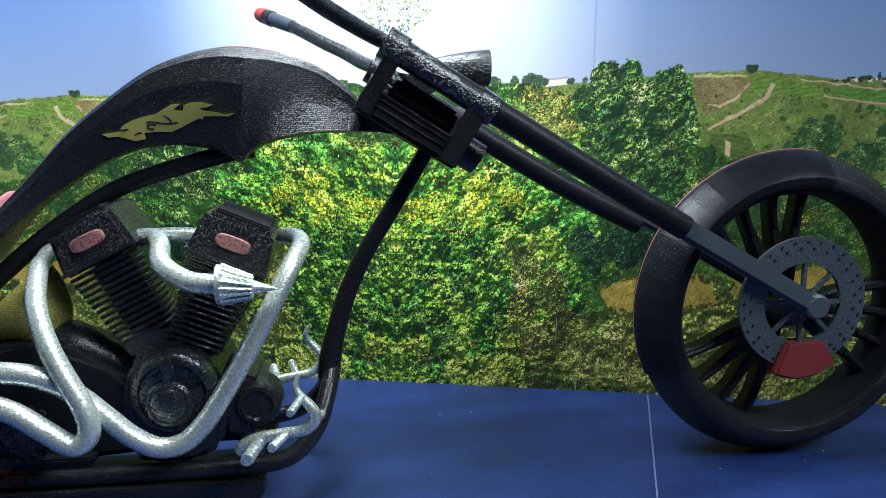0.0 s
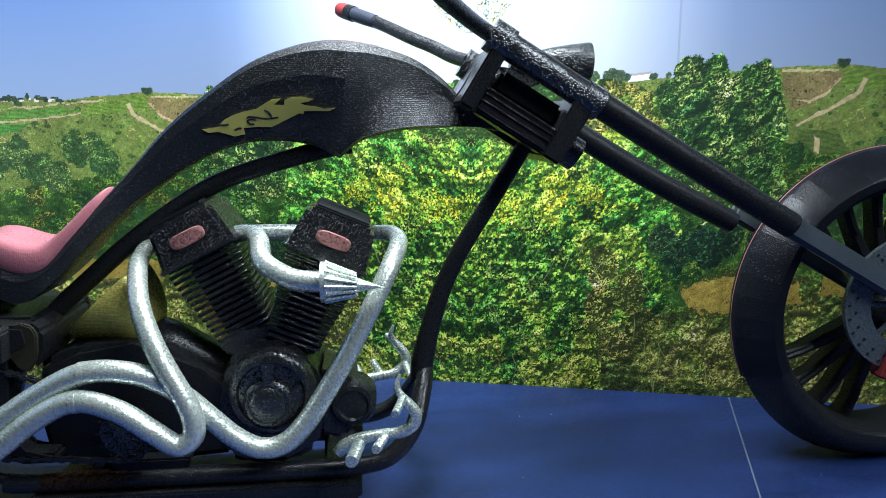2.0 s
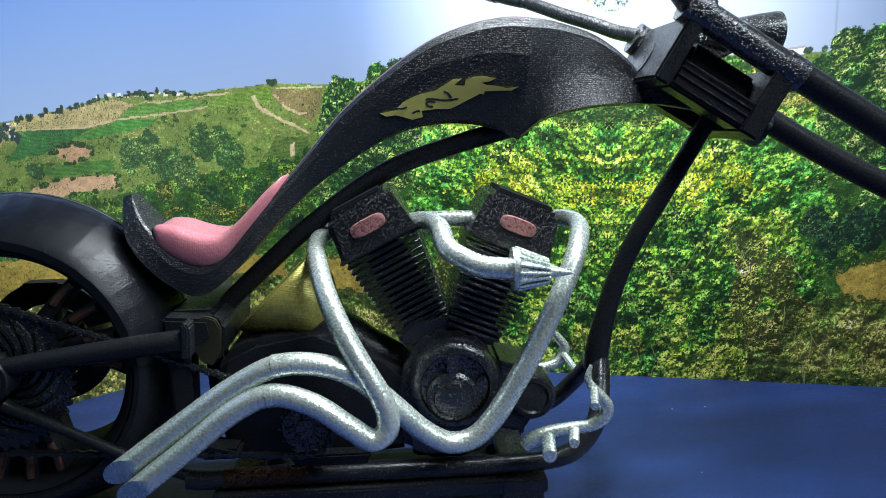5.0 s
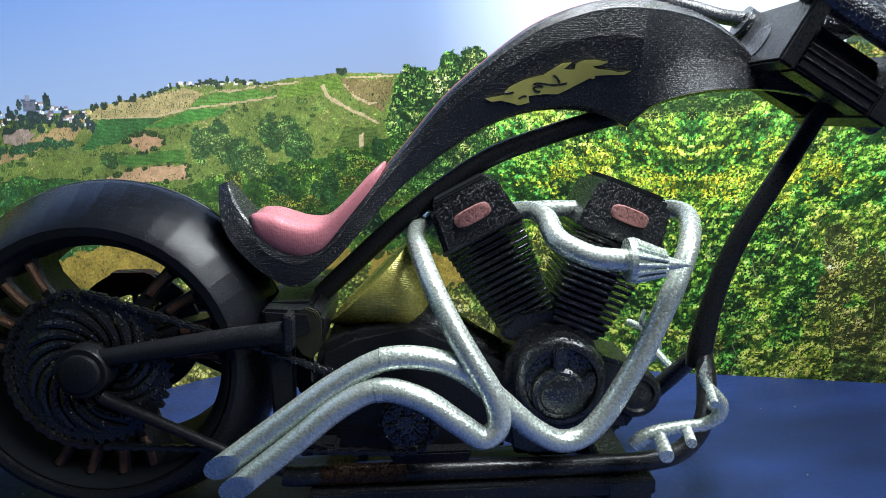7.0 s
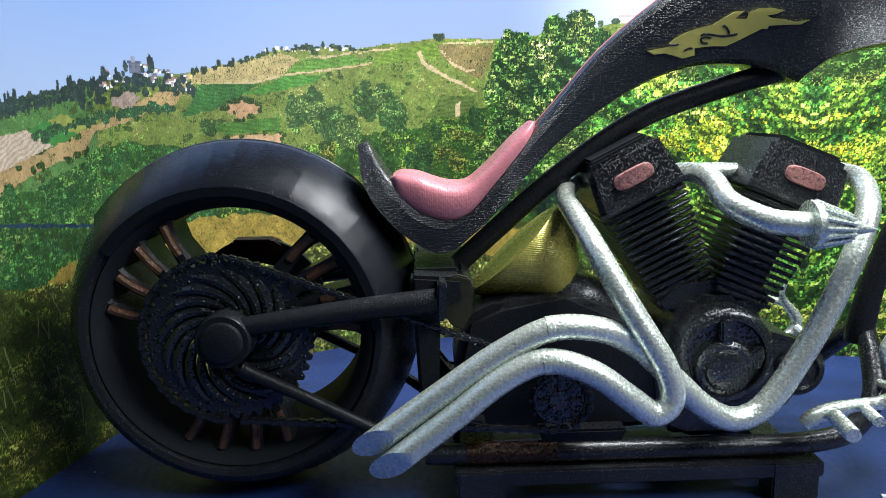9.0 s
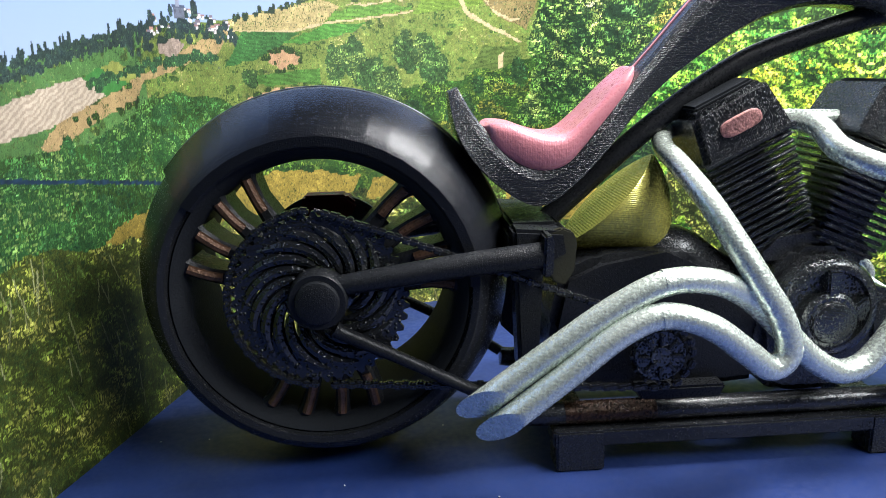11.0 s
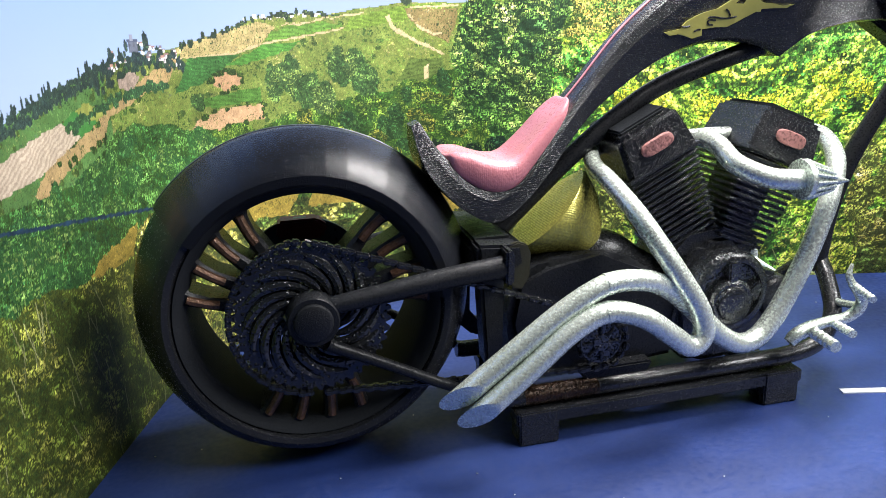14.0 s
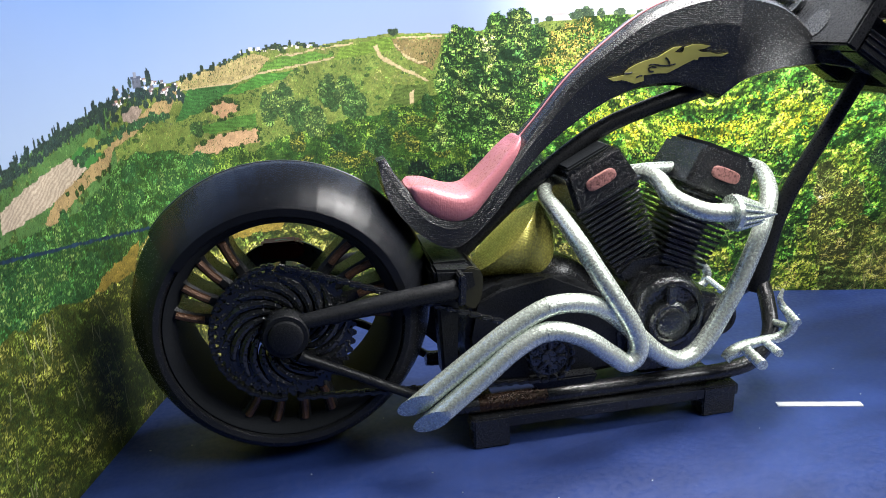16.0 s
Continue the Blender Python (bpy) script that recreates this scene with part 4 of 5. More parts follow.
class Print:
    """A canvas of a mm from the mirror line by z mm up, in linear colour, with a fourth layer for how leafy it is."""

    def __init__(self, blank=False):
        if blank:
            return
        self.na, self.nz = int(420 / CELL), int(190 / CELL)
        self.a, self.z = np.meshgrid((np.arange(self.na) + 0.5) * CELL, (np.arange(self.nz) + 0.5) * CELL)
        self.c = np.zeros((self.nz, self.na, 3))
        self.leaf = np.zeros((self.nz, self.na))
        self.wob = self.waves(6.0) * 1.6 + self.waves(2.2) * 0.9
        self.wob2 = self.waves(5.0) * 1.6 + self.waves(1.7) * 0.9

    def waves(self, size):
        """Smooth random relief, about -1 to 1, of that grain in mm."""
        n = (int(190 / size) + 4, int(420 / size) + 4)
        g = rng.uniform(-1, 1, n)
        fz, fa = self.z / size, self.a / size
        i, j = fz.astype(int), fa.astype(int)
        u, v = fz - i, fa - j
        u, v = u * u * (3 - 2 * u), v * v * (3 - 2 * v)
        return g[i, j] * (1 - u) * (1 - v) + g[i + 1, j] * u * (1 - v) + g[i, j + 1] * (1 - u) * v + g[i + 1, j + 1] * u * v

    def window(self, a0, a1, z0, z1):
        """A view on part of the canvas."""
        j0, j1 = max(0, int(a0 / CELL)), min(self.na, int(a1 / CELL) + 1)
        i0, i1 = max(0, int(z0 / CELL)), min(self.nz, int(z1 / CELL) + 1)
        w = Print(True)
        cut = (slice(i0, i1), slice(j0, j1))
        w.a, w.z, w.c, w.leaf, w.wob, w.wob2 = (f[cut] for f in (self.a, self.z, self.c, self.leaf, self.wob, self.wob2))
        w.nz, w.na = w.a.shape
        return w

    def inside(self, poly, wobble=1.0):
        a, z = self.a + self.wob * wobble, self.z + self.wob2 * wobble
        hit = np.zeros(a.shape, bool)
        for (x0, y0), (x1, y1) in zip(poly, poly[1:] + poly[:1]):
            if y0 != y1:
                hit ^= ((y0 > z) != (y1 > z)) & (a < (x1 - x0) * (z - y0) / (y1 - y0) + x0)
        return hit

    def fill(self, mask, colour, spread=0.12, grain=2.0, leaf=0.3):
        k = 1 + spread * self.waves(grain)[mask] + spread * 0.7 * rng.uniform(-1, 1, mask.sum())
        self.c[mask] = np.array(srgb(*colour)) * k[:, None]
        self.leaf[mask] = leaf

    def dabs(self, mask, per_mm2, palette, size=(0.5, 1.1), contrast=0.5, clump=5.0):
        """Leaf-sized strokes over a region, in clumps of light and shade."""
        zs, as_ = np.nonzero(mask)
        if not len(zs):
            return
        n = int(len(zs) * CELL * CELL * per_mm2 * 1.1)
        pick = rng.integers(0, len(zs), n)
        relief = clump * (0.42 * self.waves(clump) + 0.26 * self.waves(clump * 0.45) + 0.14 * self.waves(max(0.9, clump * 0.22)))
        if min(relief.shape) > 2:
            up, along = np.gradient(relief, CELL)
            light = np.clip(-1.1 * up + 0.4 * along, -1.1, 1.1) + 0.9 * relief / clump
        else:
            light = relief / clump
        hue = self.waves(clump * 1.7) * 0.7 + self.waves(clump * 0.6) * 0.4
        cols = np.array([srgb(*p) for p in palette])
        cols = cols[np.argsort(cols[:, 0] - 0.4 * cols[:, 1])]
        which = np.clip(((hue[zs[pick], as_[pick]] * 0.75 + 0.5) * len(cols) + rng.uniform(-0.55, 0.55, n)).astype(int), 0, len(cols) - 1)
        rad, asp, ang = 0.54 * rng.uniform(*size, n), rng.uniform(0.32, 0.7, n), rng.normal(0.5, 0.8, n)
        tone = rng.uniform(-1, 1, n)
        ca, sa = np.cos(ang), np.sin(ang)
        glow = 1.35 * light[zs[pick], as_[pick]] + 0.8 * tone
        for k in np.argsort(glow + rng.uniform(-0.5, 0.5, n)):
            i, j = zs[pick[k]], as_[pick[k]]
            r = rad[k] / CELL
            m = int(r) + 1
            i0, i1, j0, j1 = max(0, i - m), min(self.nz, i + m + 1), max(0, j - m), min(self.na, j + m + 1)
            dz, da = np.ogrid[i0 - i:i1 - i, j0 - j:j1 - j]
            p, q = da * ca[k] + dz * sa[k], (dz * ca[k] - da * sa[k]) / asp[k]
            hit = p * p + q * q <= r * r
            g = (0.85 - 0.30 * contrast) * math.exp(1.05 * contrast * glow[k])
            c = cols[which[k]] if g > 0.5 else cols[which[k]] * SHADE
            self.c[i0:i1, j0:j1][hit] = c * g
            self.leaf[i0:i1, j0:j1][hit] = 1.0

    def stems(self, mask, count, colour, length=(6, 16), lean=0.25):
        """Thin pale stalks and twigs."""
        zs, as_ = np.nonzero(mask)
        for _ in range(count):
            k = rng.integers(0, len(zs))
            i, j = float(zs[k]), float(as_[k])
            d = rng.uniform(-lean, lean)
            g = rng.uniform(0.6, 1.2)
            for _s in range(int(rng.uniform(*length) / CELL)):
                ii, jj = int(i), int(j)
                if 0 <= ii < self.nz and 0 <= jj < self.na:
                    self.c[ii, jj] = np.array(srgb(*colour)) * g
                i, j, d = i - 1, j + d, d + rng.uniform(-0.06, 0.06)

    def rows(self, mask, colour, pitch, slope, weight=0.5):
        """Planted rows: parallel stripes."""
        w = np.sin((self.z - slope * self.a + 0.5 * self.wob) * 2 * math.pi / pitch) > 0.1
        m = mask & w
        self.c[m] = self.c[m] * (1 - weight) + np.array(srgb(*colour)) * weight


def paint():
    p = Print()
    A, Z = p.a, p.z
    # sky, brightest about the mirror line
    k = np.clip((A - 30) / 260, 0, 1)[..., None] ** 0.8
    h = np.clip((Z - 110) / 75, 0, 1)[..., None]
    low = np.array(srgb(202, 212, 234)) * (1 - k) + np.array(srgb(180, 202, 238)) * k
    high = np.array(srgb(176, 198, 240)) * (1 - k) + np.array(srgb(88, 144, 230)) * k
    p.c[:] = low * (1 - h) + high * h
    glow = (0.6 * np.clip((108 - A) / 50, 0, 1))[..., None]
    p.c[:] = (p.c * (1 - glow) + np.array(srgb(240, 244, 250)) * glow) * (0.62 + 0.21 * glow)
    # hillside under the skyline
    sky_a = [0, 20, 45, 70, 100, 128, 150, 163, 174, 188, 196, 213, 227, 239, 254, 264, 284, 304, 318, 335, 348, 364, 420]
    sky_z = [137, 138, 139, 138, 134, 133, 134, 133, 132, 130, 131, 130, 128, 124, 121, 119, 118, 116, 113, 110, 107, 103, 92]
    edge = np.interp(A, sky_a, sky_z) + 0.2 * p.wob
    hill = Z < edge
    p.fill(hill, (120, 136, 66), 0.2, 3.0, 0.6)
    p.dabs(hill & (Z > 80), 2.2, [(118, 146, 64), (152, 160, 82), (98, 128, 56), (170, 164, 104), (84, 110, 50)], (0.3, 0.7), 0.38, 6)
    far = hill & (A > 300 + 4 * p.waves(20)) & (Z > 84)
    p.fill(far, (92, 134, 72), 0.2, 4.0)
    p.dabs(far, 1.8, [(82, 126, 64), (110, 148, 80), (70, 112, 66), (126, 154, 86)], (0.3, 0.7), 0.35, 6)
    def crown(a, z, w, hgt, palette, per=3.0, contrast=0.6, size=(0.35, 0.8), dark=(26, 48, 26)):
        """One tree or bush: a ragged shadowed body under clumps of leaves."""
        q = p.window(a - 1.6 * w - 2, a + 1.6 * w + 2, z - 1.6 * hgt - 2, z + 1.6 * hgt + 2)
        if not q.a.size:
            return
        ring = 1 + 0.22 * q.wob / 1.6 + 0.16 * q.wob2 / 1.6
        d = ((q.a - a) / (w * 0.8)) ** 2 + ((q.z - z) / (hgt * 0.8)) ** 2
        if w > 2.5:
            for _ in range(4):
                g, f = rng.uniform(0, 2 * math.pi), rng.uniform(0.35, 0.6)
                d = np.minimum(d, ((q.a - a - 0.55 * w * math.cos(g)) / (w * f)) ** 2 + ((q.z - z - 0.55 * hgt * math.sin(g)) / (hgt * f)) ** 2)
        q.fill(d < ring * 0.86, dark, 0.3, 1.5, 0.8)
        q.dabs(d < ring * 1.05, per, palette, size, contrast, max(1.2, min(w, hgt) * 0.6))

    for _ in range(240):
        a = rng.uniform(126, 372)
        z = rng.uniform(82, 0.5 + np.interp(a, sky_a, sky_z) - 1.5)
        crown(a, z, rng.uniform(0.8, 2.4), rng.uniform(0.7, 1.9), [(104, 136, 60), (80, 114, 50), (136, 154, 76)], 3.6, 0.4, (0.25, 0.6), (66, 90, 44))
    terrace = p.inside([(261, 119), (255, 121), (233, 125), (219, 128), (211, 126), (218, 120), (232, 116), (258, 116)], 0.3)
    p.fill(terrace, (190, 172, 118), 0.2, 1.5)
    p.dabs(terrace, 2.2, [(120, 130, 70), (206, 188, 128), (140, 132, 80), (90, 106, 58)], (0.25, 0.5), 0.4, 2.5)
    for poly, colour, pitch, slope in (([(255, 116), (229, 116), (240, 110), (251, 106), (264, 104)], (66, 118, 58), 1.5, 0.25), ([(237, 112), (218, 119), (200, 120), (206, 116), (227, 112)], (84, 142, 58), 1.6, 0.2),
                                       ([(214, 124), (205, 126), (188, 127), (180, 125), (194, 123), (217, 120)], (108, 154, 64), 1.7, 0.1), ([(176, 129), (150, 133), (130, 133), (150, 127), (180, 123)], (120, 150, 60), 1.7, 0.12),
                                       ([(256, 100), (222, 103), (221, 97), (246, 97)], (86, 132, 56), 1.8, 0.15), ([(150, 110), (136, 110), (134, 100), (158, 100)], (98, 120, 58), 1.8, -0.15)):
        m = p.inside(poly, 0.3)
        p.fill(m, colour, 0.18, 2.0, 0.5)
        p.rows(m, tuple(int(c * 0.6) for c in colour), pitch, slope, 0.45)
        p.dabs(m, 0.8, [tuple(int(c * 0.7) for c in colour), tuple(min(255, int(c * 1.15)) for c in colour)], (0.25, 0.5), 0.4, 3)
    for poly, colour in (([(246, 107), (240, 110), (231, 109), (229, 105), (238, 102)], (196, 156, 118)), ([(255, 93), (244, 96), (220, 96), (221, 90), (239, 90), (249, 86), (261, 88)], (206, 168, 128)),
                         ([(265, 117), (260, 116), (266, 109), (284, 104), (304, 100), (308, 94), (326, 91), (344, 84), (349, 86), (341, 92), (324, 96), (308, 101), (291, 106), (273, 113)], (188, 160, 112))):
        m = p.inside(poly, 0.25)
        p.fill(m, colour, 0.14, 2.0, 0.35)
        p.dabs(m & (p.waves(2.6) + 0.5 * p.waves(1.1) > -0.1), 2.0, [tuple(int(c * 0.8) for c in colour), tuple(min(255, int(c * 1.08)) for c in colour), (150, 148, 92), (112, 128, 66)], (0.2, 0.5), 0.35, 2.5)
    for ring in ([(246, 107), (240, 110), (231, 109), (229, 105), (238, 102)], [(255, 93), (244, 96), (220, 96), (221, 90), (239, 90), (249, 86)], [(265, 117), (284, 104), (308, 94), (326, 91), (341, 92), (308, 101), (273, 113)]):
        for (a0, z0), (a1, z1) in zip(ring, ring[1:] + ring[:1]):
            for _ in range(5):
                f = rng.uniform()
                crown(a0 + (a1 - a0) * f + rng.uniform(-1, 1), z0 + (z1 - z0) * f + rng.uniform(-0.8, 0.8), rng.uniform(0.8, 2.4), rng.uniform(0.6, 1.7), [(82, 116, 48), (58, 90, 40), (116, 138, 60)], 3.6, 0.5, (0.25, 0.5), (44, 66, 32))
    scrub = p.inside([(153, 131), (128, 131), (129, 125), (132, 116), (141, 120), (150, 126)], 0.5)
    p.fill(scrub, (140, 124, 80), 0.2, 2.0)
    p.dabs(scrub, 2.4, [(126, 122, 76), (94, 104, 58), (170, 150, 104), (72, 84, 46)], (0.25, 0.6), 0.5, 2.5)
    for road in ([(161.0, 128.5), (159.2, 129.0), (157.6, 124.4), (151, 120.2), (141, 115.4), (134.5, 111.2), (135.4, 110.8), (141.8, 114.4), (152, 119.0), (159, 123)], [(151.5, 129), (150, 129), (147, 123.6), (139, 119.6), (133.5, 120.4), (139, 120.8), (147.5, 125)],
                 [(144.5, 106), (142, 108), (142.4, 101), (144.5, 100.6)], [(150, 132.4), (128, 132.6), (128, 131.4), (150, 131.4)], [(262, 116.3), (232, 116.8), (216, 120.1), (180, 124.3), (180, 123.7), (216, 119.4), (232, 116.0), (262, 115.7)], [(210, 126.6), (200, 127.2), (170, 130.8), (171, 130.2), (200, 126.4)]):
        m = p.inside(road, 0.3)
        p.fill(m, (204, 184, 140), 0.12, 1.5, 0.25)
        p.dabs(m, 0.9, [(150, 150, 90), (222, 204, 164), (176, 160, 112)], (0.2, 0.45), 0.3, 2)
    ploughed = p.inside([(368, 88), (367, 94), (352, 98), (331, 102), (322, 97), (346, 90), (363, 88)], 0.2)
    p.fill(ploughed, (224, 206, 182), 0.08, 2.0, 0.15)
    p.rows(ploughed, (160, 138, 120), 1.5, -0.62, 0.5)
    p.fill(p.inside([(331, 102), (323, 104), (311, 100), (322, 97)], 0.2), (72, 138, 66), 0.15)
    p.fill(p.inside([(323, 104), (317, 106), (305, 102), (311, 100)], 0.3), (160, 168, 84), 0.15)
    # the town on the ridge
    ridge_tree = [(56, 80, 72), (76, 100, 80), (44, 64, 64)]
    for a in np.arange(296, 374, 1.1):
        top_of = np.interp(a, sky_a, sky_z)
        for drop in (0.6, 2.6):
            crown(a + rng.uniform(-1, 1), top_of - drop + rng.uniform(-0.8, 0.8), rng.uniform(0.8, 2.0), rng.uniform(1.0, 2.2), ridge_tree, 4, 0.4, (0.25, 0.5), (50, 70, 64))
        if rng.uniform() < 0.28:
            crown(a, top_of + 1.4, rng.uniform(0.5, 0.9), rng.uniform(1.4, 2.6), ridge_tree, 4, 0.3, (0.25, 0.45), (44, 60, 62))
    for _ in range(60):
        a = rng.uniform(258, 308)
        crown(a, np.interp(a, [258, 272, 284, 308], [115.5, 116.5, 115, 111]) + rng.uniform(-3.4, 1.6), rng.uniform(1.0, 2.4), rng.uniform(1.0, 2.4), ridge_tree if rng.uniform() < 0.6 else [(84, 126, 70), (66, 104, 60)], 4, 0.4, (0.25, 0.5), (46, 66, 56))
    crest_a, crest_z = [258, 266, 276, 284, 292, 300, 306], [117.5, 119.4, 121.4, 121.6, 119.6, 117.4, 115]
    houses = [(rng.uniform(-4.6, 0.3), rng.uniform(259, 302)) for _ in range(46)]
    for drop, a in sorted(houses, reverse=True):
        z = np.interp(a, crest_a, crest_z) + drop
        w, hgt = rng.uniform(0.45, 1.15), rng.uniform(0.4, 0.8)
        wall_ = [(226, 226, 230), (206, 204, 208), (236, 234, 232), (188, 178, 176)][rng.integers(4)]
        p.fill((np.abs(A - a) < w) & (np.abs(Z - z) < hgt), wall_, 0.08, 1.5, 0)
        p.fill((np.abs(A - a) < w + 0.15) & (np.abs(Z - z - hgt) < 0.3), [(132, 104, 104), (108, 100, 112), (160, 124, 112)][rng.integers(3)], 0.1, 2, 0)
        p.fill((np.abs(A - a - w * 0.5) < 0.2) & (np.abs(Z - z) < 0.3), (110, 112, 124), 0.1, 2, 0)
    for _ in range(48):
        a = rng.uniform(257, 308)
        crown(a, np.interp(a, crest_a, crest_z) + rng.uniform(-5.6, 0.2), rng.uniform(0.7, 1.7), rng.uniform(0.8, 1.9), ridge_tree, 4, 0.4, (0.25, 0.5), (46, 64, 66))
    p.fill((np.abs(A - 282.5) < 2.6) & (np.abs(Z - 120.6) < 1.9), (112, 118, 136), 0.25, 1.2, 0.2)
    p.fill((np.abs(A - 282.5) < 3.0) & (np.abs(Z - 122.6) < 0.35), (70, 78, 98), 0.1, 2, 0)
    p.fill((np.abs(A - 282.8) < 0.9) & (np.abs(Z - 123.6) < 0.8), (128, 132, 148), 0.1, 2, 0)
    for a, z, w, hgt in [(275.5, 122.0, 2.2, 4.2), (286.5, 121.4, 1.4, 2.4), (296.5, 118.8, 2.0, 3.2), (302.5, 115.4, 0.9, 2.4), (291, 119.2, 1.0, 1.8), (281, 116.8, 3.6, 2.8), (268, 118.4, 1.4, 1.6), (262, 117.4, 1.6, 1.6)]:
        crown(a, z, w, hgt, ridge_tree, 4, 0.35, (0.25, 0.5), (44, 60, 66))
    hamlet = p.inside([(294, 111.5), (286, 113), (281, 111), (286, 107.5), (294, 108.5)], 0.5)
    p.fill(hamlet, (176, 156, 142), 0.3, 1.0, 0.2)
    for a in np.arange(268, 330, 2.0):
        crown(a, np.interp(a, [268, 284, 300, 330], [108, 106.5, 105, 99.5]) + rng.uniform(-1, 1), rng.uniform(1.2, 2.8), rng.uniform(1.2, 2.6), [(74, 122, 74), (58, 100, 64), (98, 146, 84)], 4, 0.45, (0.25, 0.55), (50, 82, 54))
    for _ in range(22):
        a = rng.uniform(186, 226)
        z = np.interp(a, [188, 222], [130.4, 129.2]) + rng.uniform(-0.5, 0.7)
        p.fill((np.abs(A - a) < rng.uniform(0.4, 0.9)) & (np.abs(Z - z) < 0.6), (214, 204, 196), 0.05, 3, 0)
    for a in np.arange(186, 258, 1.7):
        crown(a + rng.uniform(-1.5, 1.5), np.interp(a, sky_a, sky_z) + rng.uniform(-0.6, 0.8), rng.uniform(0.7, 2.0), rng.uniform(0.6, 2.0), [(66, 90, 58), (92, 112, 66), (50, 72, 54)], 4, 0.4, (0.25, 0.5), (44, 60, 48))
    p.fill((np.abs(A - 71) < 4.5) & (np.abs(Z - 138.0) < 1.3), (238, 238, 238), 0.04, 3, 0)
    p.fill((np.abs(A - 71) < 5.0) & (np.abs(Z - 139.7) < 0.5), (170, 160, 160), 0.04, 3, 0)
    for a, w, hgt in ((151, 3.0, 1.8), (77, 2.5, 1.8), (61, 4.6, 4.0), (53, 2.4, 3.0), (83, 1.6, 1.8), (88, 2.0, 2.0), (44, 3, 2.2), (34, 4, 2.0), (24, 3, 2.0), (66, 2.5, 2.2)):
        crown(a, np.interp(a, sky_a, sky_z) + 0.8, w, hgt, [(88, 112, 76), (116, 136, 92), (68, 92, 66)], 4, 0.4, (0.25, 0.55), (58, 76, 58))
    # woods of the middle distance, from far to near
    wood = [(92, 130, 48), (66, 108, 40), (124, 150, 60), (50, 88, 38), (118, 146, 58)]
    top_a, top_z = [70, 100, 135, 160, 200, 225, 262, 300, 330, 372, 420], [112, 108, 104, 98, 92, 86, 92, 96, 86, 82, 80]
    belt = (Z < np.interp(A, top_a, top_z) + 3 * p.waves(9)) & (Z > 30) & (A > 70)
    p.fill(belt, (50, 82, 34), 0.4, 3.0, 0.9)
    p.dabs(belt & (A < 256), 3.0, wood, (0.35, 0.8), 0.48, 8)
    p.dabs(belt & (A >= 250), 3.4, [(84, 142, 70), (66, 120, 60), (112, 166, 84), (52, 98, 52), (98, 146, 72)], (0.35, 0.8), 0.5, 9)
    tints = [wood, [(124, 162, 60), (156, 182, 70), (96, 136, 48)], [(60, 102, 54), (80, 122, 62), (44, 80, 46)], [(164, 162, 66), (138, 142, 60), (104, 120, 50)]]
    fresh = [[(86, 138, 66), (112, 160, 82), (66, 114, 56)], [(72, 124, 66), (54, 100, 56), (96, 144, 78)], [(104, 146, 70), (128, 160, 84), (80, 124, 60)]]
    spots = sorted([(rng.uniform(0, 34), rng.uniform(104, 376)) for _ in range(150)])
    deep = [(84, 120, 58), (62, 98, 48), (112, 142, 72), (136, 158, 80)]
    for a, z, w, hgt in ((214, 104, 5, 9), (206, 106, 6.5, 11), (199, 99, 6, 9), (184, 108, 6, 9), (176, 109, 6, 8), (171, 101, 7, 8), (191, 97, 6, 8), (253, 100, 4, 3.5)):
        crown(a, z, w, hgt, deep, 4.4, 0.6, (0.3, 0.65), (54, 80, 44))
    for drop, a in spots:
        z = np.interp(a, top_a, top_z) - 2 - drop
        if z < 60 and 200 < a < 292:
            continue
        crown(a, z, rng.uniform(3, 7.5), rng.uniform(3, 6.5), (tints if a < 250 else fresh)[rng.integers(4 if a < 250 else 3)], 3.2, 0.5, (0.3, 0.8), (40, 66, 30) if a < 250 else (44, 84, 42))
    big = [(104, 146, 62), (130, 164, 78), (82, 124, 52), (150, 174, 88), (68, 108, 48)]
    for a, z, w, hgt in ((122, 126, 6, 10), (124, 110, 8, 14), (113, 124, 8, 12), (120, 94, 10, 14), (102, 128, 8, 13), (91, 128, 7, 9), (104, 110, 10, 16), (94, 116, 8, 13), (112, 92, 11, 14), (97, 96, 9, 14), (128, 84, 8, 9), (108, 78, 10, 9)):
        crown(a, z, w, hgt, big, 3.6, 0.8, (0.35, 0.85), (34, 62, 32))
    # near greenery about the mirror line
    roll, roll2 = 7 * p.waves(16) + 4 * p.waves(6), 7 * p.waves(13) + 4 * p.waves(5)
    near = (A < 86 + 1.2 * roll) & (Z < np.interp(A, [0, 25, 60, 92], [137, 138, 138, 128]) + p.wob)
    p.fill(near, (34, 58, 22), 0.35, 3.0, 0.9)
    for z in range(52, 128, 5):
        crown(88 + rng.uniform(-8, 9), z + rng.uniform(-2, 2), rng.uniform(5, 9), rng.uniform(5, 8), big if z > 84 else wood, 3.2, 0.65, (0.35, 0.85), (32, 58, 30))
    p.dabs(near & (Z > 96 + roll), 3.0, [(108, 144, 60), (136, 156, 66), (86, 126, 52), (160, 160, 80), (68, 106, 46)], (0.35, 0.85), 0.65, 6)
    p.dabs(p.inside([(58, 138), (74, 132), (80, 116), (66, 108), (52, 120)], 2), 2.2, [(210, 184, 92), (192, 164, 84), (160, 160, 74)], (0.35, 0.8), 0.5, 4)
    p.dabs(near & (Z <= 114 + roll) & (Z > 60 + roll2), 3.4, [(108, 164, 52), (76, 132, 44), (142, 184, 62), (48, 94, 38), (160, 190, 60)], (0.45, 1.2), 0.98, 7)
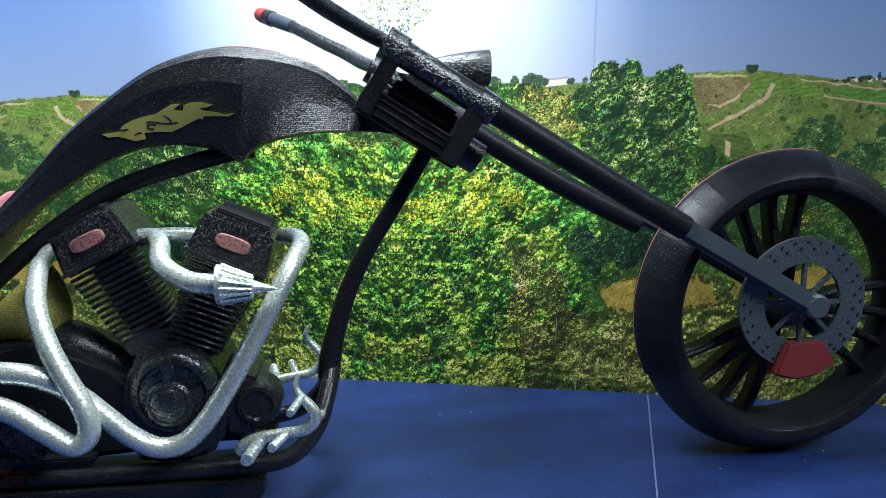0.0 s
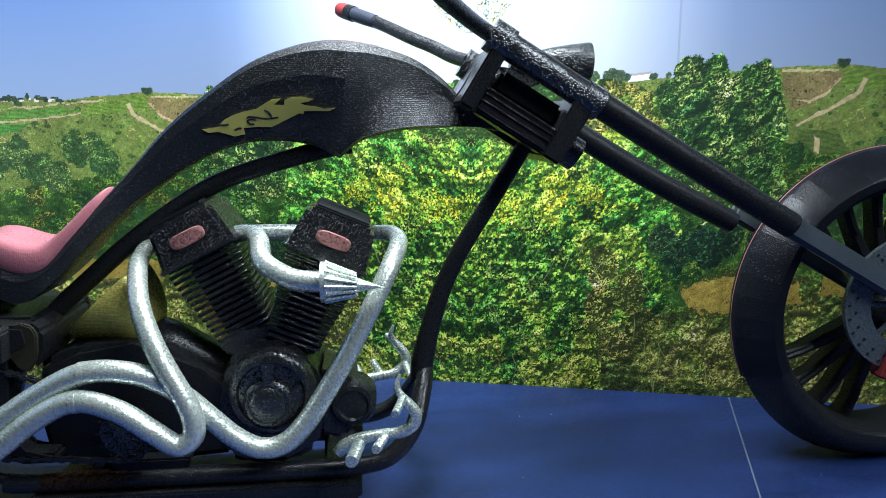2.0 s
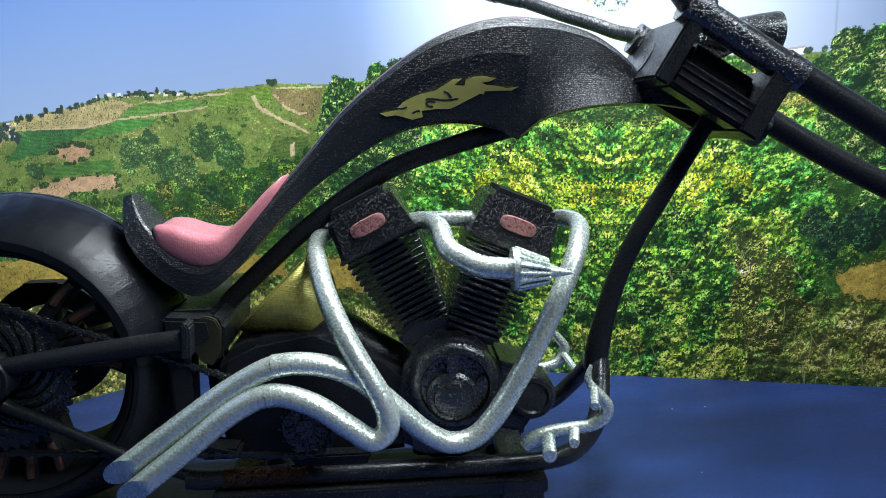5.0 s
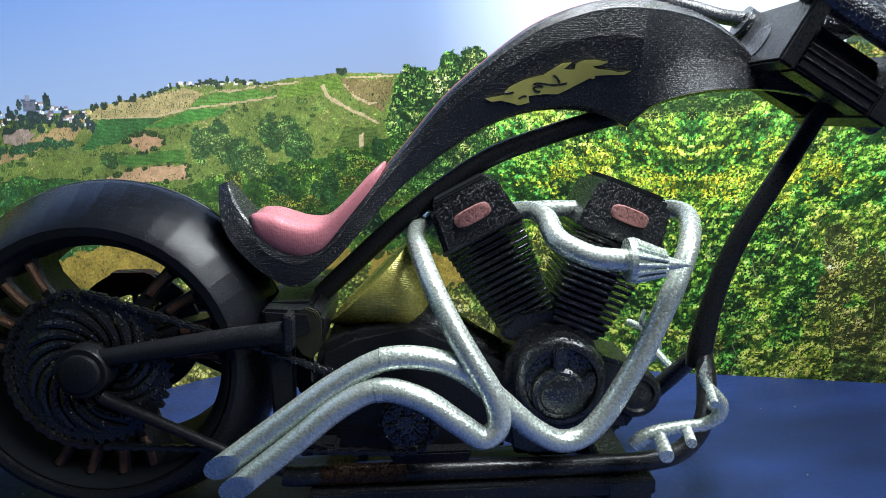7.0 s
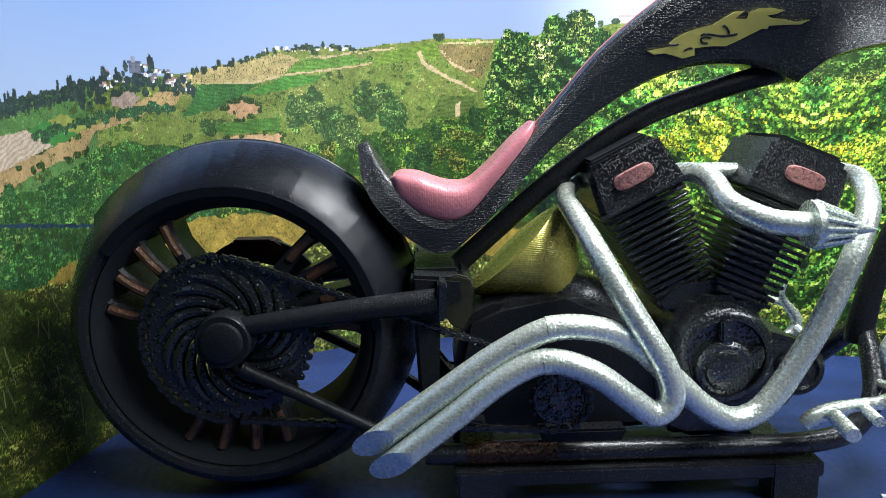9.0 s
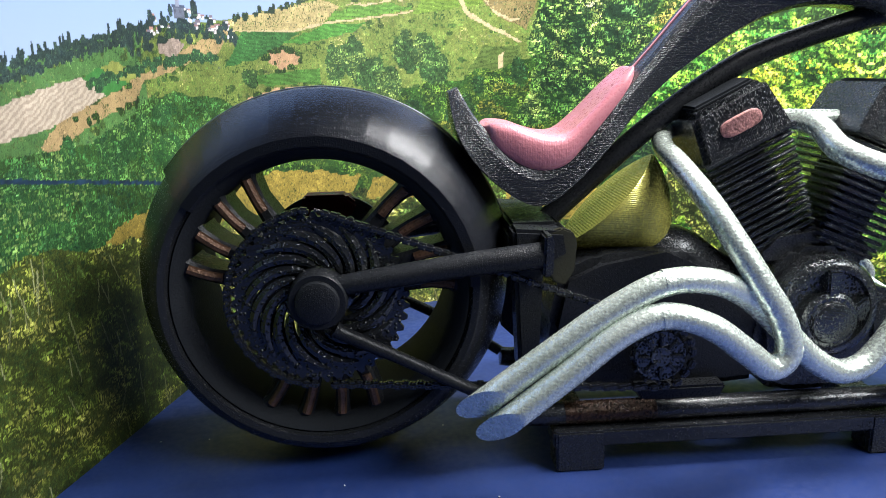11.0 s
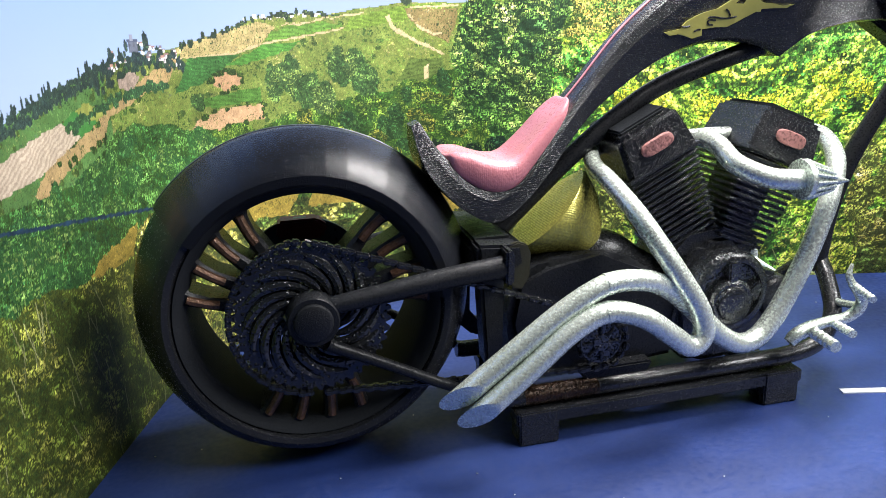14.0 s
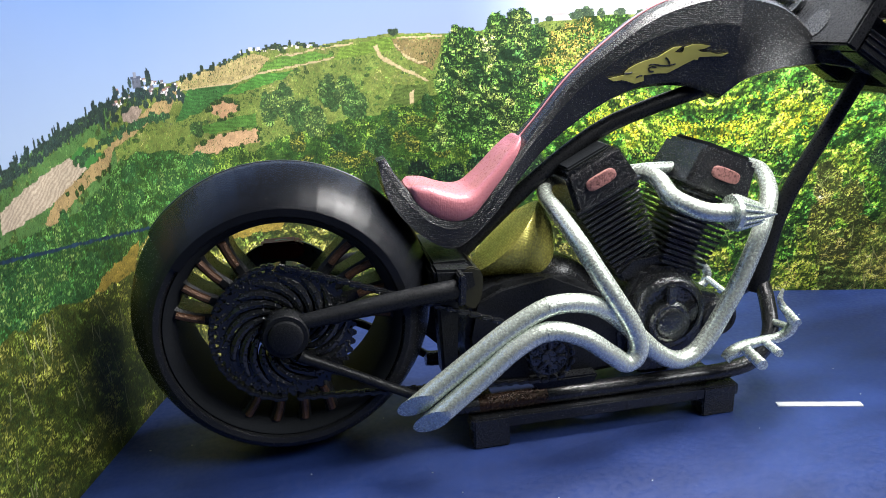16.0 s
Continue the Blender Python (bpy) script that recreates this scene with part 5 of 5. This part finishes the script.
    p.dabs(near & (Z <= 72 + roll2), 3.2, [(104, 154, 48), (74, 122, 42), (132, 168, 54), (42, 80, 32), (156, 170, 60)], (0.45, 1.2), 1.08, 6)
    p.dabs(near & (Z < 24 + roll) & (A < 84) & (p.waves(6) > -0.15), 1.3, [(158, 164, 60), (132, 150, 56), (150, 134, 74), (98, 122, 50)], (0.4, 1.0), 0.6, 4)
    for a, z, w, hgt in ((0, 40, 3, 8), (14, 54, 7, 6), (30, 46, 7, 7), (20, 30, 8, 7), (38, 64, 6, 6), (8, 66, 6, 4), (46, 30, 7, 6), (26, 76, 5, 4), (52, 84, 6, 5), (44, 100, 6, 5)):
        crown(a, z, w, hgt, [(82, 122, 46), (114, 152, 56), (52, 88, 38), (146, 168, 62)], 2.8, 1.0, (0.45, 1.1), (18, 34, 18))
    sunny = 1 - np.abs(Z - 88 + 0.6 * roll) / 17 - A / 110 + 0.5 * p.waves(9) + 0.45 * p.waves(3.5) + 0.35 * p.waves(1.2)
    p.dabs(near & (sunny > 0.32), 2.2, [(196, 200, 46), (168, 190, 50), (214, 204, 54), (132, 166, 48), (110, 150, 46)], (0.4, 1.1), 0.95, 5)
    p.dabs(near & (sunny > 0.75), 1.6, [(220, 204, 48), (204, 186, 44), (190, 196, 54), (150, 160, 44)], (0.4, 1.0), 0.85, 4)
    tall = [(108, 144, 64), (142, 166, 82), (82, 118, 54), (164, 180, 94), (60, 94, 48)]
    for a, z, w, hgt in ((92, 135, 8, 10), (86, 127, 8, 10), (100, 129, 8, 10), (120, 130, 6, 8), (113, 123, 8, 10), (121, 118, 6, 10), (106, 119, 9, 10), (95, 119, 10, 11), (117, 111, 9, 12), (102, 106, 11, 12), (88, 111, 7, 9), (121, 97, 8, 9), (109, 93, 10, 10), (96, 92, 8, 9)):
        crown(a, z, w, hgt, tall, 4.2, 0.85, (0.35, 0.75), (24, 46, 28))
    slope = (A > 60) & (A < 330) & (Z < np.interp(A, [60, 84, 110, 205, 262, 300, 330], [30, 36, 44, 52, 62, 62, 56]) + 0.6 * roll)
    p.fill(slope, (74, 78, 36), 0.3, 3.0, 0.9)
    p.dabs(slope, 4.2, [(160, 160, 76), (130, 140, 62), (98, 120, 52), (188, 178, 94), (72, 94, 42)], (0.35, 1.0), 0.95, 6)
    for poly in ([(93, 47), (112, 53), (140, 52), (144, 40), (112, 35), (98, 36)], [(205, 60), (230, 64), (262, 66), (290, 62), (286, 52), (250, 50), (215, 48)], [(296, 65), (324, 61), (332, 57), (303, 56)], [(150, 54), (200, 58), (205, 50), (150, 44)]):
        m = p.inside(poly, 0.6)
        p.fill(m, (168, 146, 66), 0.2, 2.5, 0.6)
        p.dabs(m, 3.0, [(186, 160, 76), (150, 134, 58), (168, 148, 66), (124, 116, 50)], (0.3, 0.6), 0.36, 4)
    for a, z, w, hgt in ((90, 62, 8, 10), (102, 64, 9, 10), (84, 68, 7, 8), (112, 66, 6, 8), (126, 64, 9, 7), (142, 66, 8, 7)):
        crown(a, z, w, hgt, [(52, 88, 50), (38, 70, 42), (80, 110, 58)], 3.2, 0.7, (0.35, 0.8), (18, 34, 26))
    for _ in range(60):
        a, up = rng.uniform(90, 146), rng.integers(2)
        z = np.interp(a, [90, 112, 146], [47, 53, 51]) if up else np.interp(a, [90, 112, 146], [38, 35, 40])
        crown(a, z + rng.uniform(-1.5, 1.2), rng.uniform(1.0, 3.2), rng.uniform(0.7, 1.8), [(120, 128, 58), (92, 108, 48), (150, 146, 68)], 3.4, 0.6, (0.3, 0.6), (62, 70, 32))
    for a, z, w, hgt in ((60, 56, 8, 11), (70, 46, 9, 12), (58, 38, 8, 11), (76, 28, 8, 11), (66, 20, 10, 11)):
        crown(a, z, w, hgt, [(160, 156, 70), (128, 136, 60), (184, 174, 92), (96, 112, 50), (142, 156, 66)], 3.4, 0.85, (0.35, 0.8), (48, 54, 24))
    low_ = (Z < 34 + roll) & (A > 78) & (A < 300)
    p.dabs(low_ & (p.waves(9) > -0.25), 2.0, [(156, 158, 68), (120, 134, 56), (92, 114, 46), (188, 178, 92)], (0.4, 1.0), 0.7, 5)
    p.stems(low_, 50, (160, 152, 104))
    p.stems(near & (Z < 70), 22, (150, 154, 100), (5, 14), 0.7)
    # the bank in the left foreground
    bank = (A > 292) & (Z < np.interp(A, [292, 302, 312, 331, 350, 370, 420], [40, 56, 54, 56, 60, 61, 60]) + 0.8 * p.wob)
    p.fill(bank, (66, 76, 28), 0.35, 3.0, 0.9)
    p.dabs(bank, 3.6, [(114, 130, 52), (92, 112, 44), (140, 148, 62), (66, 86, 36), (156, 156, 76)], (0.3, 0.75), 0.6, 7)
    p.stems(bank, 60, (158, 162, 112), (4, 14), 0.3)
    # foliage printed high over the mirror line
    top = (A < 20) & (Z > 157.5 + A * 0.75 + p.wob * 2.0) & (p.waves(2.2) + 0.6 * p.waves(0.9) > -0.25)
    p.dabs(top, 3.2, [(84, 112, 52), (150, 160, 60), (62, 92, 84), (176, 170, 66)], (0.35, 0.8), 0.5, 3)
    # a sagging overhead cable, and the play of light over everything that grows
    tone = 0.22 * p.waves(14) + 0.2 * p.waves(5.0) + 0.22 * p.waves(1.1) + 0.12 * rng.standard_normal(A.shape)
    p.c *= np.exp(tone * (0.25 + 0.75 * p.leaf) * (p.leaf > 0))[..., None]
    # Leafy ink dimmed away from the mirror line, lamp falloff put into the colour.
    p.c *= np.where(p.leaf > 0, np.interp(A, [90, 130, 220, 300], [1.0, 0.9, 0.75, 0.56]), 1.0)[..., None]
    wire = (np.abs(Z - CABLE_Z(A)) < 0.55) & (A > 286)
    p.c[wire] = np.array(srgb(22, 44, 62)) * (1 + 0.5 * p.waves(1.4)[wire][:, None])
    p.leaf[wire] = 0
    return np.clip(p.c, 0.002, 0.9), p.leaf


def CABLE_Z(a):
    return np.interp(a, [286, 371, 420], [67.2, 81.2, 89.0])


def print_material():
    m = bpy.data.materials.new("printed_landscape")
    m.use_nodes = True
    nt = m.node_tree
    b = nt.nodes["Principled BSDF"]
    ink = nt.nodes.new("ShaderNodeVertexColor")
    ink.layer_name = "print"
    co = nt.nodes.new("ShaderNodeTexCoord")
    speck = nt.nodes.new("ShaderNodeTexNoise")
    speck.inputs["Scale"].default_value, speck.inputs["Detail"].default_value = 3000.0, 3.0
    nt.links.new(co.outputs["Object"], speck.inputs["Vector"])
    rng_ = nt.nodes.new("ShaderNodeMapRange")
    rng_.inputs[1].default_value, rng_.inputs[2].default_value, rng_.inputs[3].default_value, rng_.inputs[4].default_value = 0.36, 0.64, 0.75, 1.3
    nt.links.new(speck.outputs["Fac"], rng_.inputs[0])
    grey = nt.nodes.new("ShaderNodeMix")
    grey.inputs[2].default_value = 1.0
    nt.links.new(ink.outputs["Alpha"], grey.inputs[0])
    nt.links.new(rng_.outputs[0], grey.inputs[3])
    mul = nt.nodes.new("ShaderNodeVectorMath")
    mul.operation = "SCALE"
    nt.links.new(ink.outputs["Color"], mul.inputs[0])
    nt.links.new(grey.outputs[0], mul.inputs[3])
    nt.links.new(mul.outputs[0], b.inputs["Base Color"])
    b.inputs["Roughness"].default_value = 0.55
    b.inputs["Specular IOR Level"].default_value = 0.3
    return m


def backdrop():
    ink, leaf = paint()
    cols = np.concatenate([np.linspace(-0.40, -0.285, 8)[:-1], np.arange(-0.285, 0.350, CELL * MM), np.linspace(0.3505, 0.56, 8)])
    rows = np.concatenate([np.arange(0.0, 0.1535, CELL * MM), np.arange(0.1540, 0.158, 0.0011), np.arange(0.158, 0.1862, 0.0005), np.linspace(0.1866, 0.197, 4)])
    nc, nr = len(cols), len(rows)
    base = np.array([backdrop_point(s, 0) for s in cols])
    pts = np.tile(base, (nr, 1))
    pts[:, 2] = np.repeat(rows, nc)
    i = np.arange(nc * nr, dtype=np.int32).reshape(nr, nc)
    quads = np.stack([i[:-1, :-1], i[:-1, 1:], i[1:, 1:], i[1:, :-1]], -1).reshape(-1, 4)
    me = bpy.data.meshes.new("backdrop")
    me.vertices.add(len(pts))
    me.vertices.foreach_set("co", pts.astype(np.float32).ravel())
    me.loops.add(quads.size)
    me.loops.foreach_set("vertex_index", quads.ravel())
    me.polygons.add(len(quads))
    me.polygons.foreach_set("loop_start", np.arange(0, quads.size, 4, dtype=np.int32))
    me.update(calc_edges=True)
    S, Z = np.meshgrid(cols * 1000, rows * 1000)
    A = np.abs(S - AXIS)
    ia = np.clip((A / CELL).astype(int), 0, ink.shape[1] - 1)
    fade = np.clip((A - 60) / 70, 0, 1)
    stretch = 1 + 0.07 * (S > AXIS) * fade * fade * (3 - 2 * fade)
    iz = np.clip((Z / stretch / CELL).astype(int), 0, ink.shape[0] - 1)
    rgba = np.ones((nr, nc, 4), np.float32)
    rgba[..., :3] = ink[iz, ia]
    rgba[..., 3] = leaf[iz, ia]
    seam = (np.abs(S - 207) < 0.35) & (Z > 140)
    rgba[seam, :3] *= 0.82
    attr = me.color_attributes.new("print", "FLOAT_COLOR", "POINT")
    attr.data.foreach_set("color", rgba.ravel())
    me.materials.append(print_material())
    me.polygons.foreach_set("use_smooth", np.ones(len(quads), bool))
    ob = new("backdrop", me)
    tagged(ob, "printed photo sheet of green vineyard hills bent round the display corner", "backdrop", kind="structure")


backdrop()
